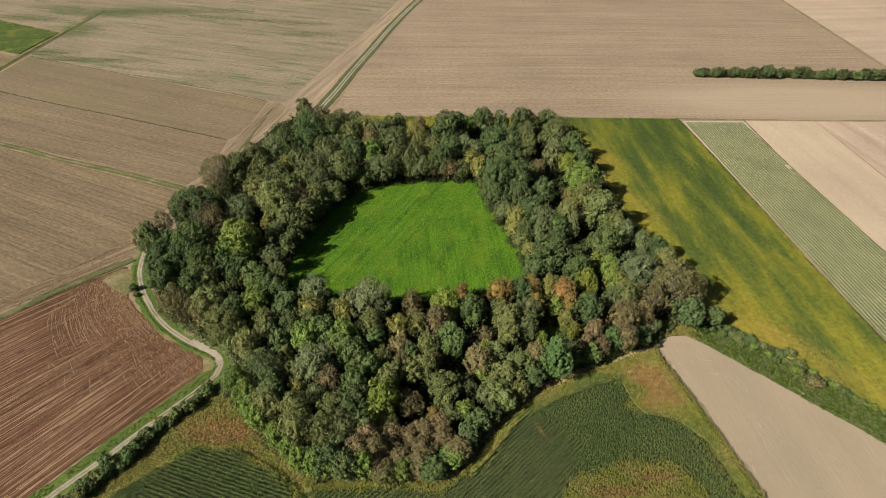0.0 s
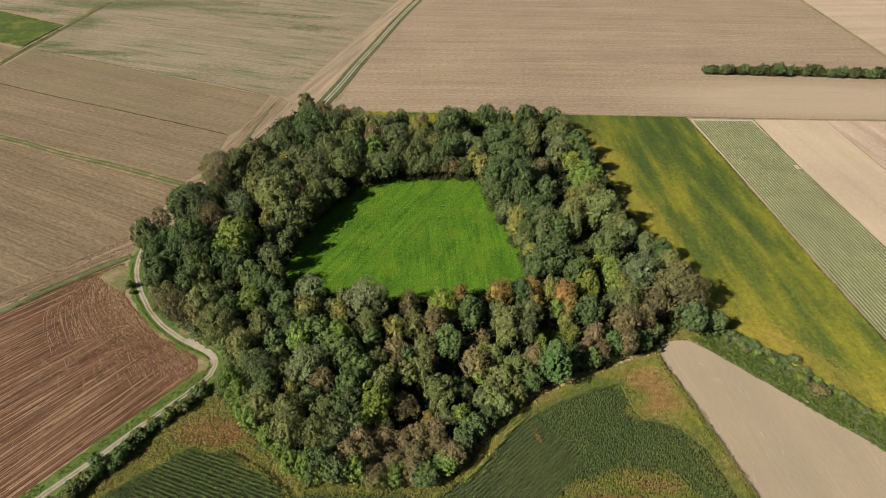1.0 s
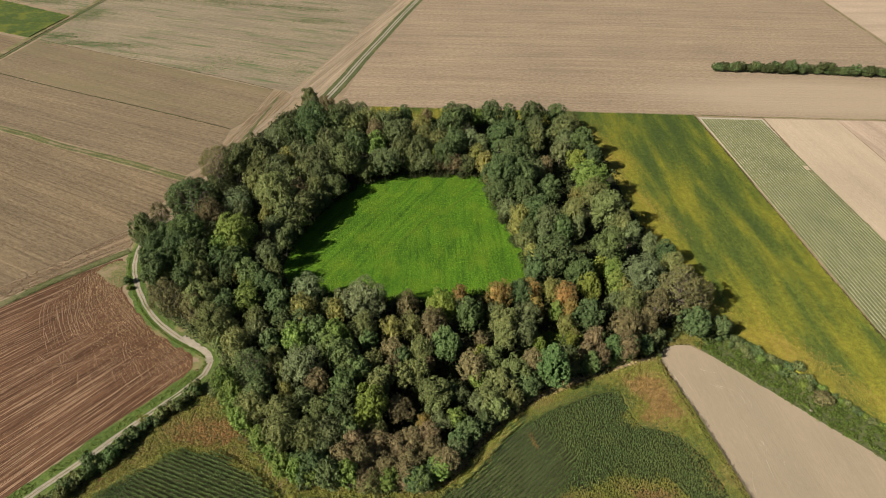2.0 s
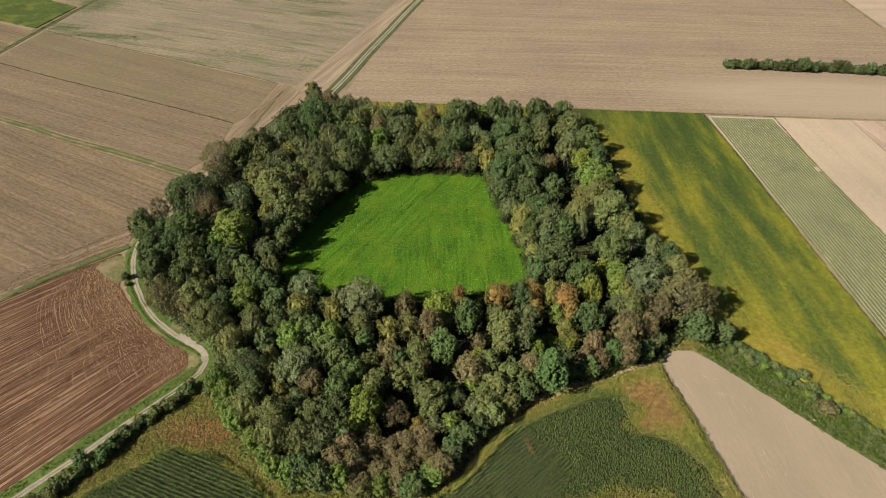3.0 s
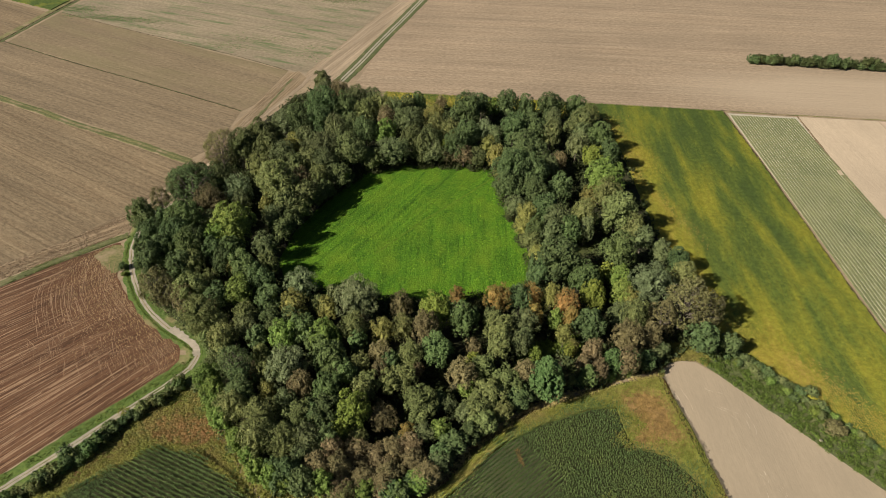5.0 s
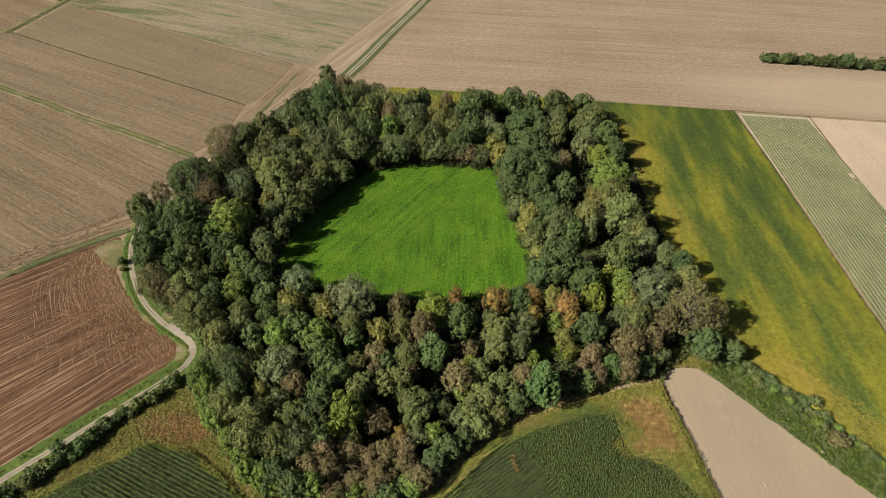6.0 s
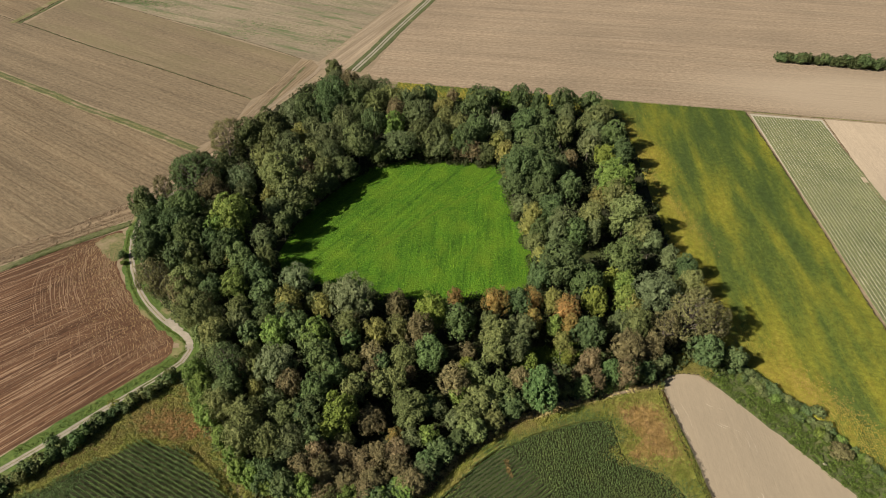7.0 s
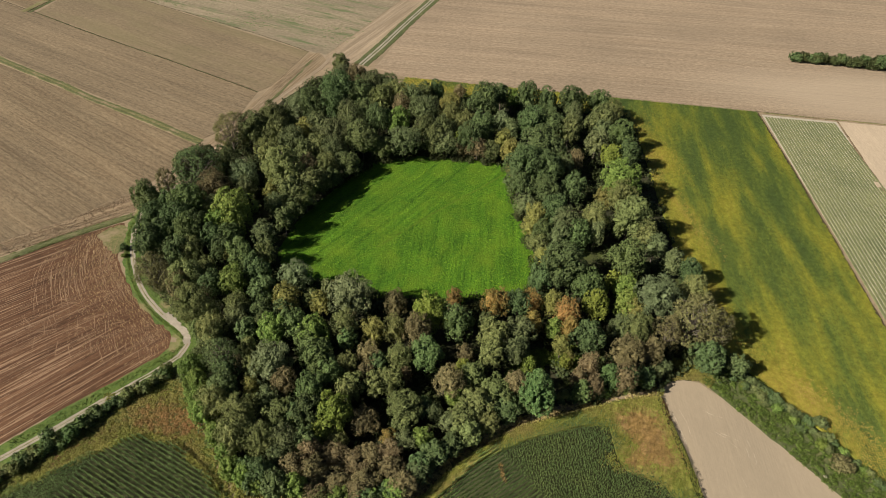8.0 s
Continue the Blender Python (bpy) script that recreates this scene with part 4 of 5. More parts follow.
crop("maize_west_rows", CORN_WEST, -20, 1.12, 0.18, 2.3, 5, M["corn"], "dark green maize in plain rows", lambda x, y: (x > -75 + 0.3 * (y - 95)) & (y > 64) & ~dry_west(x, y), 4, 0.16, (0.2, 0.34), 0.06)
crop("maize_west", CORN_WEST, 48, 0.75, 0.26, 2.3, 5, M["corn"], "dark green maize beside a hedge", lambda x, y: (x <= -75 + 0.3 * (y - 95)) & (y > 60) & ~dry_west(x, y), 5)
crop("dry_maize_west", CORN_WEST, 50, 0.6, 0.26, 1.7, 5, M["corn_dry"], "yellowing maize plants at the field edge", lambda x, y: dry_west(x, y) & (y > 60), 6, 0.15, (0.2, 0.36), 0.4)
EDGE_YELLOW = [(184, 60), (147.3, 113), (128.8, 136.3), (117.4, 150.5), (108, 160), (101, 170), (99, 200), (97, 240), (95, 290), (91, 318), (40, 326), (-34, 331)]


def ripe_edge(x, y):
    """True where the crop along the wood has ripened first, thinning out into the field."""
    return to_edge(x, y, EDGE_YELLOW) < 6 + 4 * np.sin(x * 0.2 + y * 0.13) + 12 * chance(x, y) ** 2


crop("yellow_crop", CROP_YELLOW, 90, 0.75, 0.42, 1.45, 4, M["yellow"], "yellow-green ripening crop in soft drifts", lambda x, y: ~ripe_edge(x, y) & (y > 92), 7, 0.22, (0.24, 0.44))
crop("yellow_crop_edge", CROP_YELLOW, 90, 0.75, 0.38, 1.4, 4, M["yellow_edge"], "straw-yellow ripe crop along the wood", lambda x, y: ripe_edge(x, y) & (to_edge(x, y, EDGE_YELLOW) > 0.2) & (y > 84), 8, 0.22, (0.24, 0.44))


# ---- trees ----
def limb_tube(verts, faces, a, b, ra, rb, sides=5):
    a, b = np.array(a, float), np.array(b, float)
    d = (b - a) / np.linalg.norm(b - a)
    e = np.cross(d, (0.31, 0.77, 0.55))
    e /= np.linalg.norm(e)
    f = np.cross(d, e)
    k = len(verts)
    for q, r in ((a, ra), (b, rb)):
        for i in range(sides):
            w = 6.2832 * i / sides
            verts.append(q + r * (math.cos(w) * e + math.sin(w) * f))
    for i in range(sides):
        j = (i + 1) % sides
        faces.append((k + i, k + j, k + sides + j, k + sides + i))


def unit(v):
    return v / (np.linalg.norm(v, axis=-1, keepdims=True) + 1e-9)


# habit of each kind of crown: boughs' radius as a share of the crown's, how deep they may sit, leaf length in metres, leaf width to length,
# tufts to a square metre, tuft radius in metres, share of the tree's height without leaves, and how far the tufts stand off
HABIT = {
    "round": (0.23, 0.42, 0.24, 0.68, 1.20, 0.43, 0.10, 0.18),
    "fine": (0.20, 0.46, 0.20, 0.52, 1.40, 0.44, 0.08, 0.34),
    "willow": (0.22, 0.38, 0.22, 0.42, 1.30, 0.44, 0.06, 0.26),
    "thin": (0.20, 0.40, 0.21, 0.55, 1.30, 0.46, 0.08, 0.42),
    "egg": (0.15, 0.16, 0.24, 0.68, 1.20, 0.40, 0.03, 0.16),
    "shrub": (0.34, 0.24, 0.20, 0.62, 1.50, 0.34, 0.00, 0.26),
}
TALL = {"round": (6.0, 1.9), "fine": (6.0, 1.9), "willow": (5.5, 1.9), "thin": (6.0, 1.9), "egg": (0.0, 3.1), "shrub": (0.0, 1.7)}
ico = bmesh.new()
bmesh.ops.create_icosphere(ico, subdivisions=4, radius=1.0)
SPHERE = np.array([v.co[:] for v in ico.verts]), [tuple(v.index for v in f.verts) for f in ico.faces]
ico.clear()
bmesh.ops.create_icosphere(ico, subdivisions=3, radius=1.0)
SPHERE_SMALL = np.array([v.co[:] for v in ico.verts]), [tuple(v.index for v in f.verts) for f in ico.faces]
ico.free()


def tree_meshes(shape, size, seed):
    """Trunk, limbs and crown of a tree of that shape; size is the crown's radius. The crown is a mass of boughs, closed inside, each covered in leaves."""
    rng = np.random.default_rng(seed)
    bough, sink, leaf, slim, dense, tuft, bare, loose = HABIT[shape]
    R = size
    H = TALL[shape][0] + TALL[shape][1] * R
    low = bare * H
    stretch = np.array([R, R, (H - low) / 2])
    middle = np.array([0, 0, (H + low) / 2])
    if shape in ("round", "fine", "willow") and size > 5.5:
        bough *= 0.82
    # boughs on a unit ball, closer together towards the top
    count = int(2.6 / bough ** 2)
    k = (np.arange(count) + 0.5) / count
    up = 1 - 1.8 * k ** 1.05
    turn = np.arange(count) * 2.39996 + rng.uniform(-0.4, 0.4, count)
    out = np.sqrt(np.maximum(0.0, 1 - up * up))
    way = unit(np.stack([np.cos(turn) * out, np.sin(turn) * out, up], 1) + rng.normal(0, 0.10, (count, 3)))
    radius = bough * rng.uniform(0.6, 1.4, count)
    # the outline swells and sinks in broad lumps
    broad = unit(rng.normal(0, 1, (5, 3)))
    lump = 1 + 0.09 * np.sin(3.2 * way @ broad.T + rng.uniform(0, 6, 5)).sum(1) / 1.6
    centre = way * ((1 - 0.8 * radius - sink * rng.uniform(0, 1, count) ** 2) * lump)[:, None]
    if shape == "egg":
        centre[:, :2] *= (0.55 + 0.45 * np.minimum(1.0, (1 - centre[:, 2]) / 1.1))[:, None]

    def skin(d):
        along = d @ centre.T
        inside_ball = radius ** 2 - (centre ** 2).sum(1) + along ** 2
        far = np.where(inside_ball > 0, along + np.sqrt(np.maximum(0, inside_ball)), 0.0)
        return np.maximum(far.max(1), 0.5)

    leaves = []
    for c, r, w in zip(centre, radius, way):
        area = 4 * math.pi * (r * R) ** 2 * stretch[2] / R
        n = max(4, int(area * dense))
        d = unit(rng.normal(0, 1, (n, 3)) + 0.35 * w)
        p = c + d * r * rng.uniform(1 - loose * 0.7, 1 + loose, (n, 1))
        reach = np.linalg.norm(p, axis=1)
        seen = (reach > 0.90 * skin(unit(p))) & (d @ w > -0.2) & (p[:, 2] > -0.93)
        if shape != "shrub":
            seen &= (p[:, 2] > -0.3) | (rng.uniform(0, 1, n) < 0.4)
        p, d = p[seen], d[seen]
        # each tuft is a small dome of leaves
        p, d = np.repeat(p, 6, axis=0), np.repeat(d, 6, axis=0)
        n = len(p)
        off = unit(rng.normal(0, 1, (n, 3)) + 0.7 * d)
        pos = p * stretch + middle + off * tuft * rng.uniform(0.45, 1.05, (n, 1)) - d * tuft * 0.4
        nrm = unit(off * 1.0 + d * 0.6 + rng.normal(0, 0.35, (n, 3)) + np.array([0, 0, 0.25]))
        t1 = unit(np.cross(nrm, rng.normal(0, 1, (n, 3))))
        t2 = np.cross(nrm, t1)
        s = leaf * rng.uniform(0.75, 1.4, (n, 1))
        leaves.append(np.stack([pos - t1 * s + t2 * s * slim, pos - t1 * s * 0.6 - t2 * s * slim, pos + t1 * s * 1.1], 1))
    cloud = np.concatenate(leaves)
    verts = cloud.reshape(-1, 3)
    faces = np.arange(len(verts)).reshape(-1, 3).tolist()
    if shape != "thin":
        ball, ball_faces = SPHERE if size > 5.8 else SPHERE_SMALL
        hull = ball * (0.69 * skin(ball) * (1 + 0.13 * rng.uniform(-1, 1, len(ball))))[:, None]
        hull[:, 2] = np.maximum(hull[:, 2], -0.9)
        faces += [tuple(i + len(verts) for i in f) for f in ball_faces]
        verts = np.concatenate([verts, hull * stretch + middle])
    crown = mesh_of("crown", verts, faces, M["leaf_G"])
    bark = M["bark_pale"] if shape == "thin" else M["bark"]
    tv, tf = [], []
    thick = 0.035 * R + 0.10
    top = np.array([0, 0, low + 0.45 * (H - low)])
    knee = np.array([rng.normal(0, 0.15), rng.normal(0, 0.15), low * 0.9 + 0.2])
    limb_tube(tv, tf, (0, 0, -0.3), knee, thick * 1.5, thick, 7)
    limb_tube(tv, tf, knee, top, thick, thick * 0.5, 7)
    trunk = mesh_of("trunk", tv, tf, bark)
    lv, lf = [], []
    for i in range(0, count, 2 if shape == "thin" else max(1, count // 6)):
        c = centre[i] * stretch + middle
        start = knee + (top - knee) * rng.uniform(0.05, 0.9)
        bend = start + (c - start) * 0.5 + np.array([0, 0, 0.1 * R])
        limb_tube(lv, lf, start, bend, thick * 0.5, thick * 0.3)
        limb_tube(lv, lf, bend, c + (c - bend) * 0.2, thick * 0.3, thick * 0.1)
        if shape == "thin":
            for _ in range(4):
                e = c + rng.normal(0, 1, 3) * radius[i] * R
                limb_tube(lv, lf, bend + (c - bend) * rng.uniform(0.2, 1), e, thick * 0.16, thick * 0.05, 4)
    limbs = mesh_of("branchwork", lv, lf, bark)
    return trunk, limbs, crown, H


SHAPES = {"D": "round", "Q": "thin", "K": "round", "G": "round", "L": "round", "O": "fine", "W": "willow", "Y": "fine", "B": "fine", "R": "fine", "T": "thin", "E": "egg", "P": "round", "H": "round", "N": "fine", "J": "round"}
VARIANTS = {"round": 4, "fine": 4}
meshes, firsts, sown = {}, {}, [0]


def plant(colour, x, y, R, h, name="tree", group="trees of the wood ring", shape=None, words="tree with a dense rounded crown"):
    shape = shape or SHAPES[colour]
    size = 2.8 if R < 3.6 else 4.6 if R < 5.8 else 7.2
    if shape == "shrub":
        size = 1.7
    sown[0] += 1
    variant = (sown[0] * 7 + int(abs(x) * 3)) % VARIANTS.get(shape, 2)
    key = (shape, size, variant)
    if key not in meshes:
        meshes[key] = tree_meshes(shape, size, 11 + len(meshes) * 17)
    trunk, limbs, crown, H = meshes[key]
    m = pose(x, y, 0.0, 0, 0, (sown[0] * 137.5) % 360) @ Matrix.Diagonal((R / size, R / size, h / H, 1))
    first = firsts.get(key + (colour, name))
    if first:
        return copy_thing(first, m @ Matrix.Diagonal((*first.scale, 1)).inverted())
    root = tagged(new(name), LEAF[colour][0] + " " + words, "shrub" if name == "shrub" else "tree", group)
    root.matrix_basis = m
    part("branchwork", limbs, part("trunk", trunk, root))
    leafy = part("crown", crown, root)
    leafy.material_slots[0].link = "OBJECT"
    leafy.material_slots[0].material = M["leaf_" + colour]
    firsts[key + (colour, name)] = root
    return root


WORDS = {"willow": "willow with a soft feathery crown in the wood", "thin": "tree with a sparse twiggy crown in the wood", "egg": "tall egg-shaped tree at the wood edge", "round": "broadleaf tree with a lumpy crown in the wood", "fine": "tree with a loose fine-leaved crown in the wood"}
TREES_WEST = [
    ("Q", -97.7, 216.3, 10.2, 22), ("K", -97.5, 223.8, 6.8, 19), ("K", -104.1, 219.0, 6.3, 18), ("K", -88.6, 223.4, 6.7, 19), ("H", -110.3, 196.6, 6.1, 18), ("T", -110.1, 210.9, 4.1, 14),
    ("T", -97.8, 248.6, 7.6, 20), ("K", -88.6, 252.6, 7.6, 20), ("K", -82.1, 261.8, 7.4, 20), ("B", -86.9, 207.3, 6.9, 19), ("N", -76.4, 211.6, 4.2, 14), ("W", -78.7, 217.4, 6.5, 18),
    ("O", -75.6, 236.6, 5.8, 17), ("P", -63.5, 221.6, 8.9, 22), ("Y", -66.5, 213.4, 3.2, 12), ("H", -57.2, 210.1, 5.7, 17), ("N", -60.9, 203.7, 4.3, 14), ("O", -51.2, 211.1, 4.8, 13),
    ("B", -55.2, 229.0, 5.1, 16), ("O", -48.2, 233.7, 4.9, 15), ("J", -91.7, 195.7, 7.4, 20), ("G", -72.5, 191.8, 8.3, 22), ("N", -83.6, 196.2, 4.5, 15), ("D", -92.3, 184.1, 6.5, 18),
]
TREES_WEST_INNER = [
    ("D", -84.0, 185.4, 5.3, 16), ("D", -102.0, 185.5, 6.0, 17), ("D", -102.1, 196.3, 4.5, 14), ("G", -77.7, 186.9, 5.1, 16), ("N", -59.0, 185.1, 4.7, 15), ("N", -68.3, 248.3, 6.5, 18),
    ("Y", -67.4, 261.0, 4.8, 15), ("N", -61.3, 263.8, 5.9, 17),
]
TREES_NORTHWEST = [
    ("N", -51.3, 254.6, 7.6, 20), ("W", -76.2, 279.9, 6.3, 18), ("D", -69.0, 280.0, 7.1, 20), ("D", -58.5, 281.7, 7.1, 19), ("D", -60.4, 296.1, 8.9, 22), ("K", -69.0, 333.8, 5.1, 16),
    ("W", -64.4, 319.5, 5.6, 17), ("B", -56.2, 319.3, 5.9, 17), ("N", -45.1, 309.2, 6.6, 19), ("N", -36.9, 311.9, 6.0, 17), ("D", -49.4, 298.5, 6.8, 19), ("O", -38.5, 297.5, 6.1, 18),
    ("O", -30.7, 302.6, 6.5, 18), ("N", -23.0, 303.2, 5.9, 17), ("K", -17.6, 306.9, 5.3, 16), ("D", -11.9, 312.7, 4.7, 15), ("N", -13.4, 287.1, 7.3, 20), ("Y", -2.7, 297.8, 6.0, 17),
    ("B", 0.0, 318.0, 3.2, 12), ("D", 14.5, 300.4, 8.2, 22), ("D", 22.6, 314.4, 5.1, 16), ("O", -0.9, 287.0, 5.6, 17), ("O", 6.9, 278.7, 5.7, 17), ("D", 15.9, 275.7, 7.1, 19),
]
TREES_NORTHWEST_INNER = [
    ("N", -50.3, 276.8, 5.8, 17), ("H", -42.8, 281.5, 5.3, 16), ("D", -34.4, 275.1, 6.3, 18), ("G", -25.3, 276.9, 5.7, 17), ("B", -26.5, 291.8, 5.1, 16), ("N", -19.0, 259.7, 8.3, 17),
]
TREES_NORTH = [
    ("P", -28.9, 255.2, 5.8, 12), ("H", -37.4, 253.9, 7.5, 20), ("N", -47.7, 243.3, 6.3, 18), ("O", -49.5, 231.0, 4.6, 15), ("H", -40.3, 238.5, 6.1, 13), ("N", -1.0, 263.2, 6.9, 14),
    ("L", 4.9, 267.4, 3.3, 12), ("H", -5.9, 263.0, 4.9, 11), ("B", 6.4, 263.5, 3.5, 9), ("K", -1.5, 270.3, 6.1, 18), ("K", -11.2, 269.9, 6.1, 18), ("B", 14.4, 263.6, 5.6, 12),
    ("H", 21.2, 263.6, 5.1, 11), ("Y", 26.2, 270.7, 4.2, 14), ("N", 19.7, 263.6, 3.7, 9), ("O", 31.8, 252.5, 3.7, 9), ("D", 10.6, 266.4, 6.1, 18), ("H", -5.3, 264.8, 5.5, 16),
    ("K", -17.9, 291.2, 5.4, 16), ("H", -44.5, 266.1, 5.6, 17), ("H", -55.0, 244.8, 5.8, 17), ("N", -45.6, 256.9, 5.5, 16), ("H", -60.8, 241.5, 5.3, 16), ("K", -76.5, 252.6, 6.6, 19),
]
TREES_NORTH_INNER = [
    ("K", -77.4, 265.7, 5.8, 17), ("H", -45.0, 228.6, 4.9, 11), ("H", -50.6, 218.1, 5.4, 16), ("K", -53.8, 204.3, 4.6, 11), ("K", -54.7, 195.3, 4.1, 14), ("H", -47.9, 222.3, 4.5, 14),
]
TREES_NORTHEAST = [
    ("D", 36.0, 313.1, 6.6, 19), ("G", 28.5, 313.4, 4.4, 14), ("D", 46.0, 312.7, 5.7, 17), ("D", 58.8, 311.0, 7.6, 20), ("D", 73.1, 315.3, 6.4, 18), ("O", 80.0, 308.6, 5.4, 16),
    ("H", 72.8, 292.2, 7.6, 20), ("J", 81.6, 282.3, 6.5, 18), ("N", 73.2, 285.6, 5.1, 16), ("N", 69.6, 273.8, 5.7, 17), ("D", 83.5, 266.2, 6.0, 17), ("L", 75.5, 265.9, 4.8, 15),
    ("B", 82.2, 271.3, 3.2, 12), ("G", 76.3, 239.4, 8.8, 22), ("Y", 70.5, 233.0, 4.3, 14), ("O", 77.1, 230.4, 6.6, 19), ("O", 64.9, 215.1, 5.6, 18), ("P", 78.6, 214.5, 8.2, 22),
    ("D", 43.9, 260.2, 10.8, 22), ("D", 36.2, 245.8, 8.5, 22), ("D", 34.9, 237.7, 6.9, 14), ("D", 46.1, 245.2, 7.3, 20), ("Y", 29.8, 261.1, 4.6, 15), ("N", 28.6, 280.2, 4.6, 15),
]
TREES_NORTHEAST_INNER = [
    ("W", 24.5, 290.2, 4.4, 14), ("D", 38.6, 281.9, 7.8, 21), ("D", 49.0, 283.5, 7.6, 20), ("H", 57.0, 280.9, 5.8, 19), ("N", 60.3, 299.7, 4.6, 17), ("D", 46.2, 231.8, 6.0, 17),
]
TREES_EAST = [
    ("D", 57.6, 235.4, 5.6, 17), ("B", 59.3, 258.5, 3.8, 15), ("N", 54.5, 253.3, 4.8, 15), ("D", 49.2, 216.3, 6.4, 18), ("Y", 42.0, 215.2, 4.7, 15), ("N", 37.7, 224.1, 4.8, 11),
    ("N", 53.6, 209.2, 6.1, 18), ("Y", 40.9, 210.2, 4.1, 10), ("O", 43.2, 201.7, 4.3, 10), ("J", 45.2, 205.4, 4.4, 14), ("N", 50.9, 203.2, 4.6, 15), ("J", 58.4, 205.1, 5.1, 16),
    ("N", 65.4, 207.3, 3.8, 15), ("D", 51.1, 182.3, 8.9, 22), ("J", 60.4, 176.4, 5.7, 17), ("J", 75.1, 190.9, 6.7, 20), ("L", 69.7, 182.0, 3.0, 13), ("G", 74.3, 179.8, 4.1, 14),
    ("W", 83.3, 173.4, 7.9, 21), ("O", 97.9, 181.5, 5.4, 16), ("D", 98.6, 192.2, 4.2, 14), ("N", 92.5, 195.9, 4.2, 14), ("N", 88.0, 204.2, 4.8, 15), ("O", 83.8, 209.1, 5.3, 16),
]
TREES_EAST_INNER = [
    ("Y", 45.4, 193.8, 3.7, 9), ("D", 44.2, 178.8, 4.6, 15), ("G", 73.1, 170.9, 4.2, 14), ("L", 63.1, 168.8, 4.6, 15),
]
TREES_SOUTHEAST = [
    ("R", 41.2, 166.9, 4.2, 14), ("Y", 48.4, 167.9, 3.9, 13), ("R", 53.2, 163.6, 4.6, 15), ("R", 53.7, 157.3, 3.6, 13), ("R", 41.8, 158.7, 3.4, 12), ("G", 49.1, 157.3, 3.0, 12),
    ("Y", 51.4, 150.6, 2.9, 12), ("Y", 53.7, 146.6, 2.1, 10), ("D", 59.6, 154.0, 5.5, 16), ("Y", 75.9, 169.3, 3.8, 13), ("O", 75.5, 159.7, 5.3, 16), ("N", 70.9, 160.5, 4.1, 14),
    ("T", 93.6, 163.7, 9.2, 22), ("T", 100.9, 162.8, 5.6, 17), ("T", 85.4, 160.0, 5.3, 15), ("N", 84.0, 150.0, 2.7, 7), ("B", 71.1, 148.3, 5.6, 17), ("B", 79.9, 152.0, 4.0, 14),
    ("B", 59.6, 143.7, 3.6, 13), ("E", 65.8, 140.8, 4.0, 12), ("B", 69.9, 140.0, 4.0, 14), ("D", 77.2, 143.8, 3.4, 9), ("D", 71.4, 140.7, 3.0, 12), ("E", 57.8, 135.5, 3.3, 10),
]
TREES_SOUTHEAST_INNER = [
    ("B", 60.9, 136.7, 3.0, 12), ("B", 56.2, 139.3, 2.6, 11), ("D", 97.4, 152.6, 5.7, 14), ("D", 106.5, 152.4, 3.4, 10), ("N", 81.2, 147.3, 2.7, 7), ("E", 43.9, 129.4, 6.0, 18),
]
TREES_SOUTHMID = [
    ("W", -18.8, 156.9, 7.5, 20), ("N", -28.1, 163.6, 2.8, 11), ("Y", -27.5, 166.4, 2.3, 7), ("Y", -28.5, 155.0, 3.7, 13), ("O", -18.1, 146.1, 4.9, 15), ("B", -17.6, 154.0, 2.5, 11),
    ("G", -26.2, 141.4, 5.0, 16), ("J", -22.8, 133.0, 5.4, 16), ("J", -15.7, 141.4, 3.2, 12), ("Y", -8.5, 146.4, 4.3, 14), ("B", -7.8, 136.6, 4.0, 14), ("B", -3.7, 159.1, 4.3, 14),
    ("O", -1.9, 148.1, 4.1, 14), ("B", 5.2, 147.4, 5.0, 16), ("L", 8.2, 155.4, 5.9, 17), ("R", 15.1, 166.6, 2.8, 11), ("J", 17.5, 152.8, 5.1, 16), ("J", 10.0, 138.5, 5.2, 16),
    ("O", 1.4, 136.2, 4.1, 14), ("R", 29.4, 164.4, 5.0, 15), ("O", 29.9, 149.7, 5.3, 16), ("D", 37.4, 165.2, 4.4, 14), ("N", 38.1, 153.3, 5.0, 15), ("P", 29.7, 142.7, 4.1, 14),
]
TREES_SOUTHMID_INNER = [
    ("B", 21.3, 141.4, 3.1, 12), ("L", 21.3, 136.6, 2.7, 11), ("N", 35.8, 144.9, 3.7, 13), ("O", -13.6, 131.7, 3.9, 13), ("P", -10.5, 124.5, 3.8, 13), ("N", 37.9, 148.0, 3.4, 12),
]
TREES_WESTLOW = [
    ("D", -97.1, 172.4, 5.6, 17), ("D", -94.7, 179.4, 5.0, 16), ("J", -84.8, 178.8, 6.3, 18), ("D", -85.1, 170.0, 5.3, 16), ("O", -80.4, 171.4, 4.6, 15), ("D", -75.9, 180.0, 4.7, 15),
    ("J", -69.9, 181.5, 4.9, 15), ("Y", -67.9, 175.0, 2.9, 11), ("J", -62.5, 172.4, 5.2, 16), ("D", -71.3, 174.7, 4.2, 14), ("O", -55.0, 174.9, 4.3, 14), ("D", -58.4, 170.1, 3.6, 13),
    ("P", -76.5, 158.3, 5.9, 17), ("O", -72.2, 164.8, 3.6, 13), ("G", -59.6, 159.1, 5.3, 16), ("D", -67.5, 157.1, 4.3, 14), ("B", -68.2, 156.0, 2.7, 11), ("T", -88.4, 158.5, 5.5, 16),
    ("T", -84.2, 157.8, 4.3, 14), ("T", -76.9, 154.2, 4.4, 14), ("O", -67.7, 145.9, 6.6, 18), ("O", -66.7, 143.7, 4.7, 15), ("O", -63.6, 144.4, 4.4, 14), ("O", -53.8, 148.2, 4.7, 15),
]
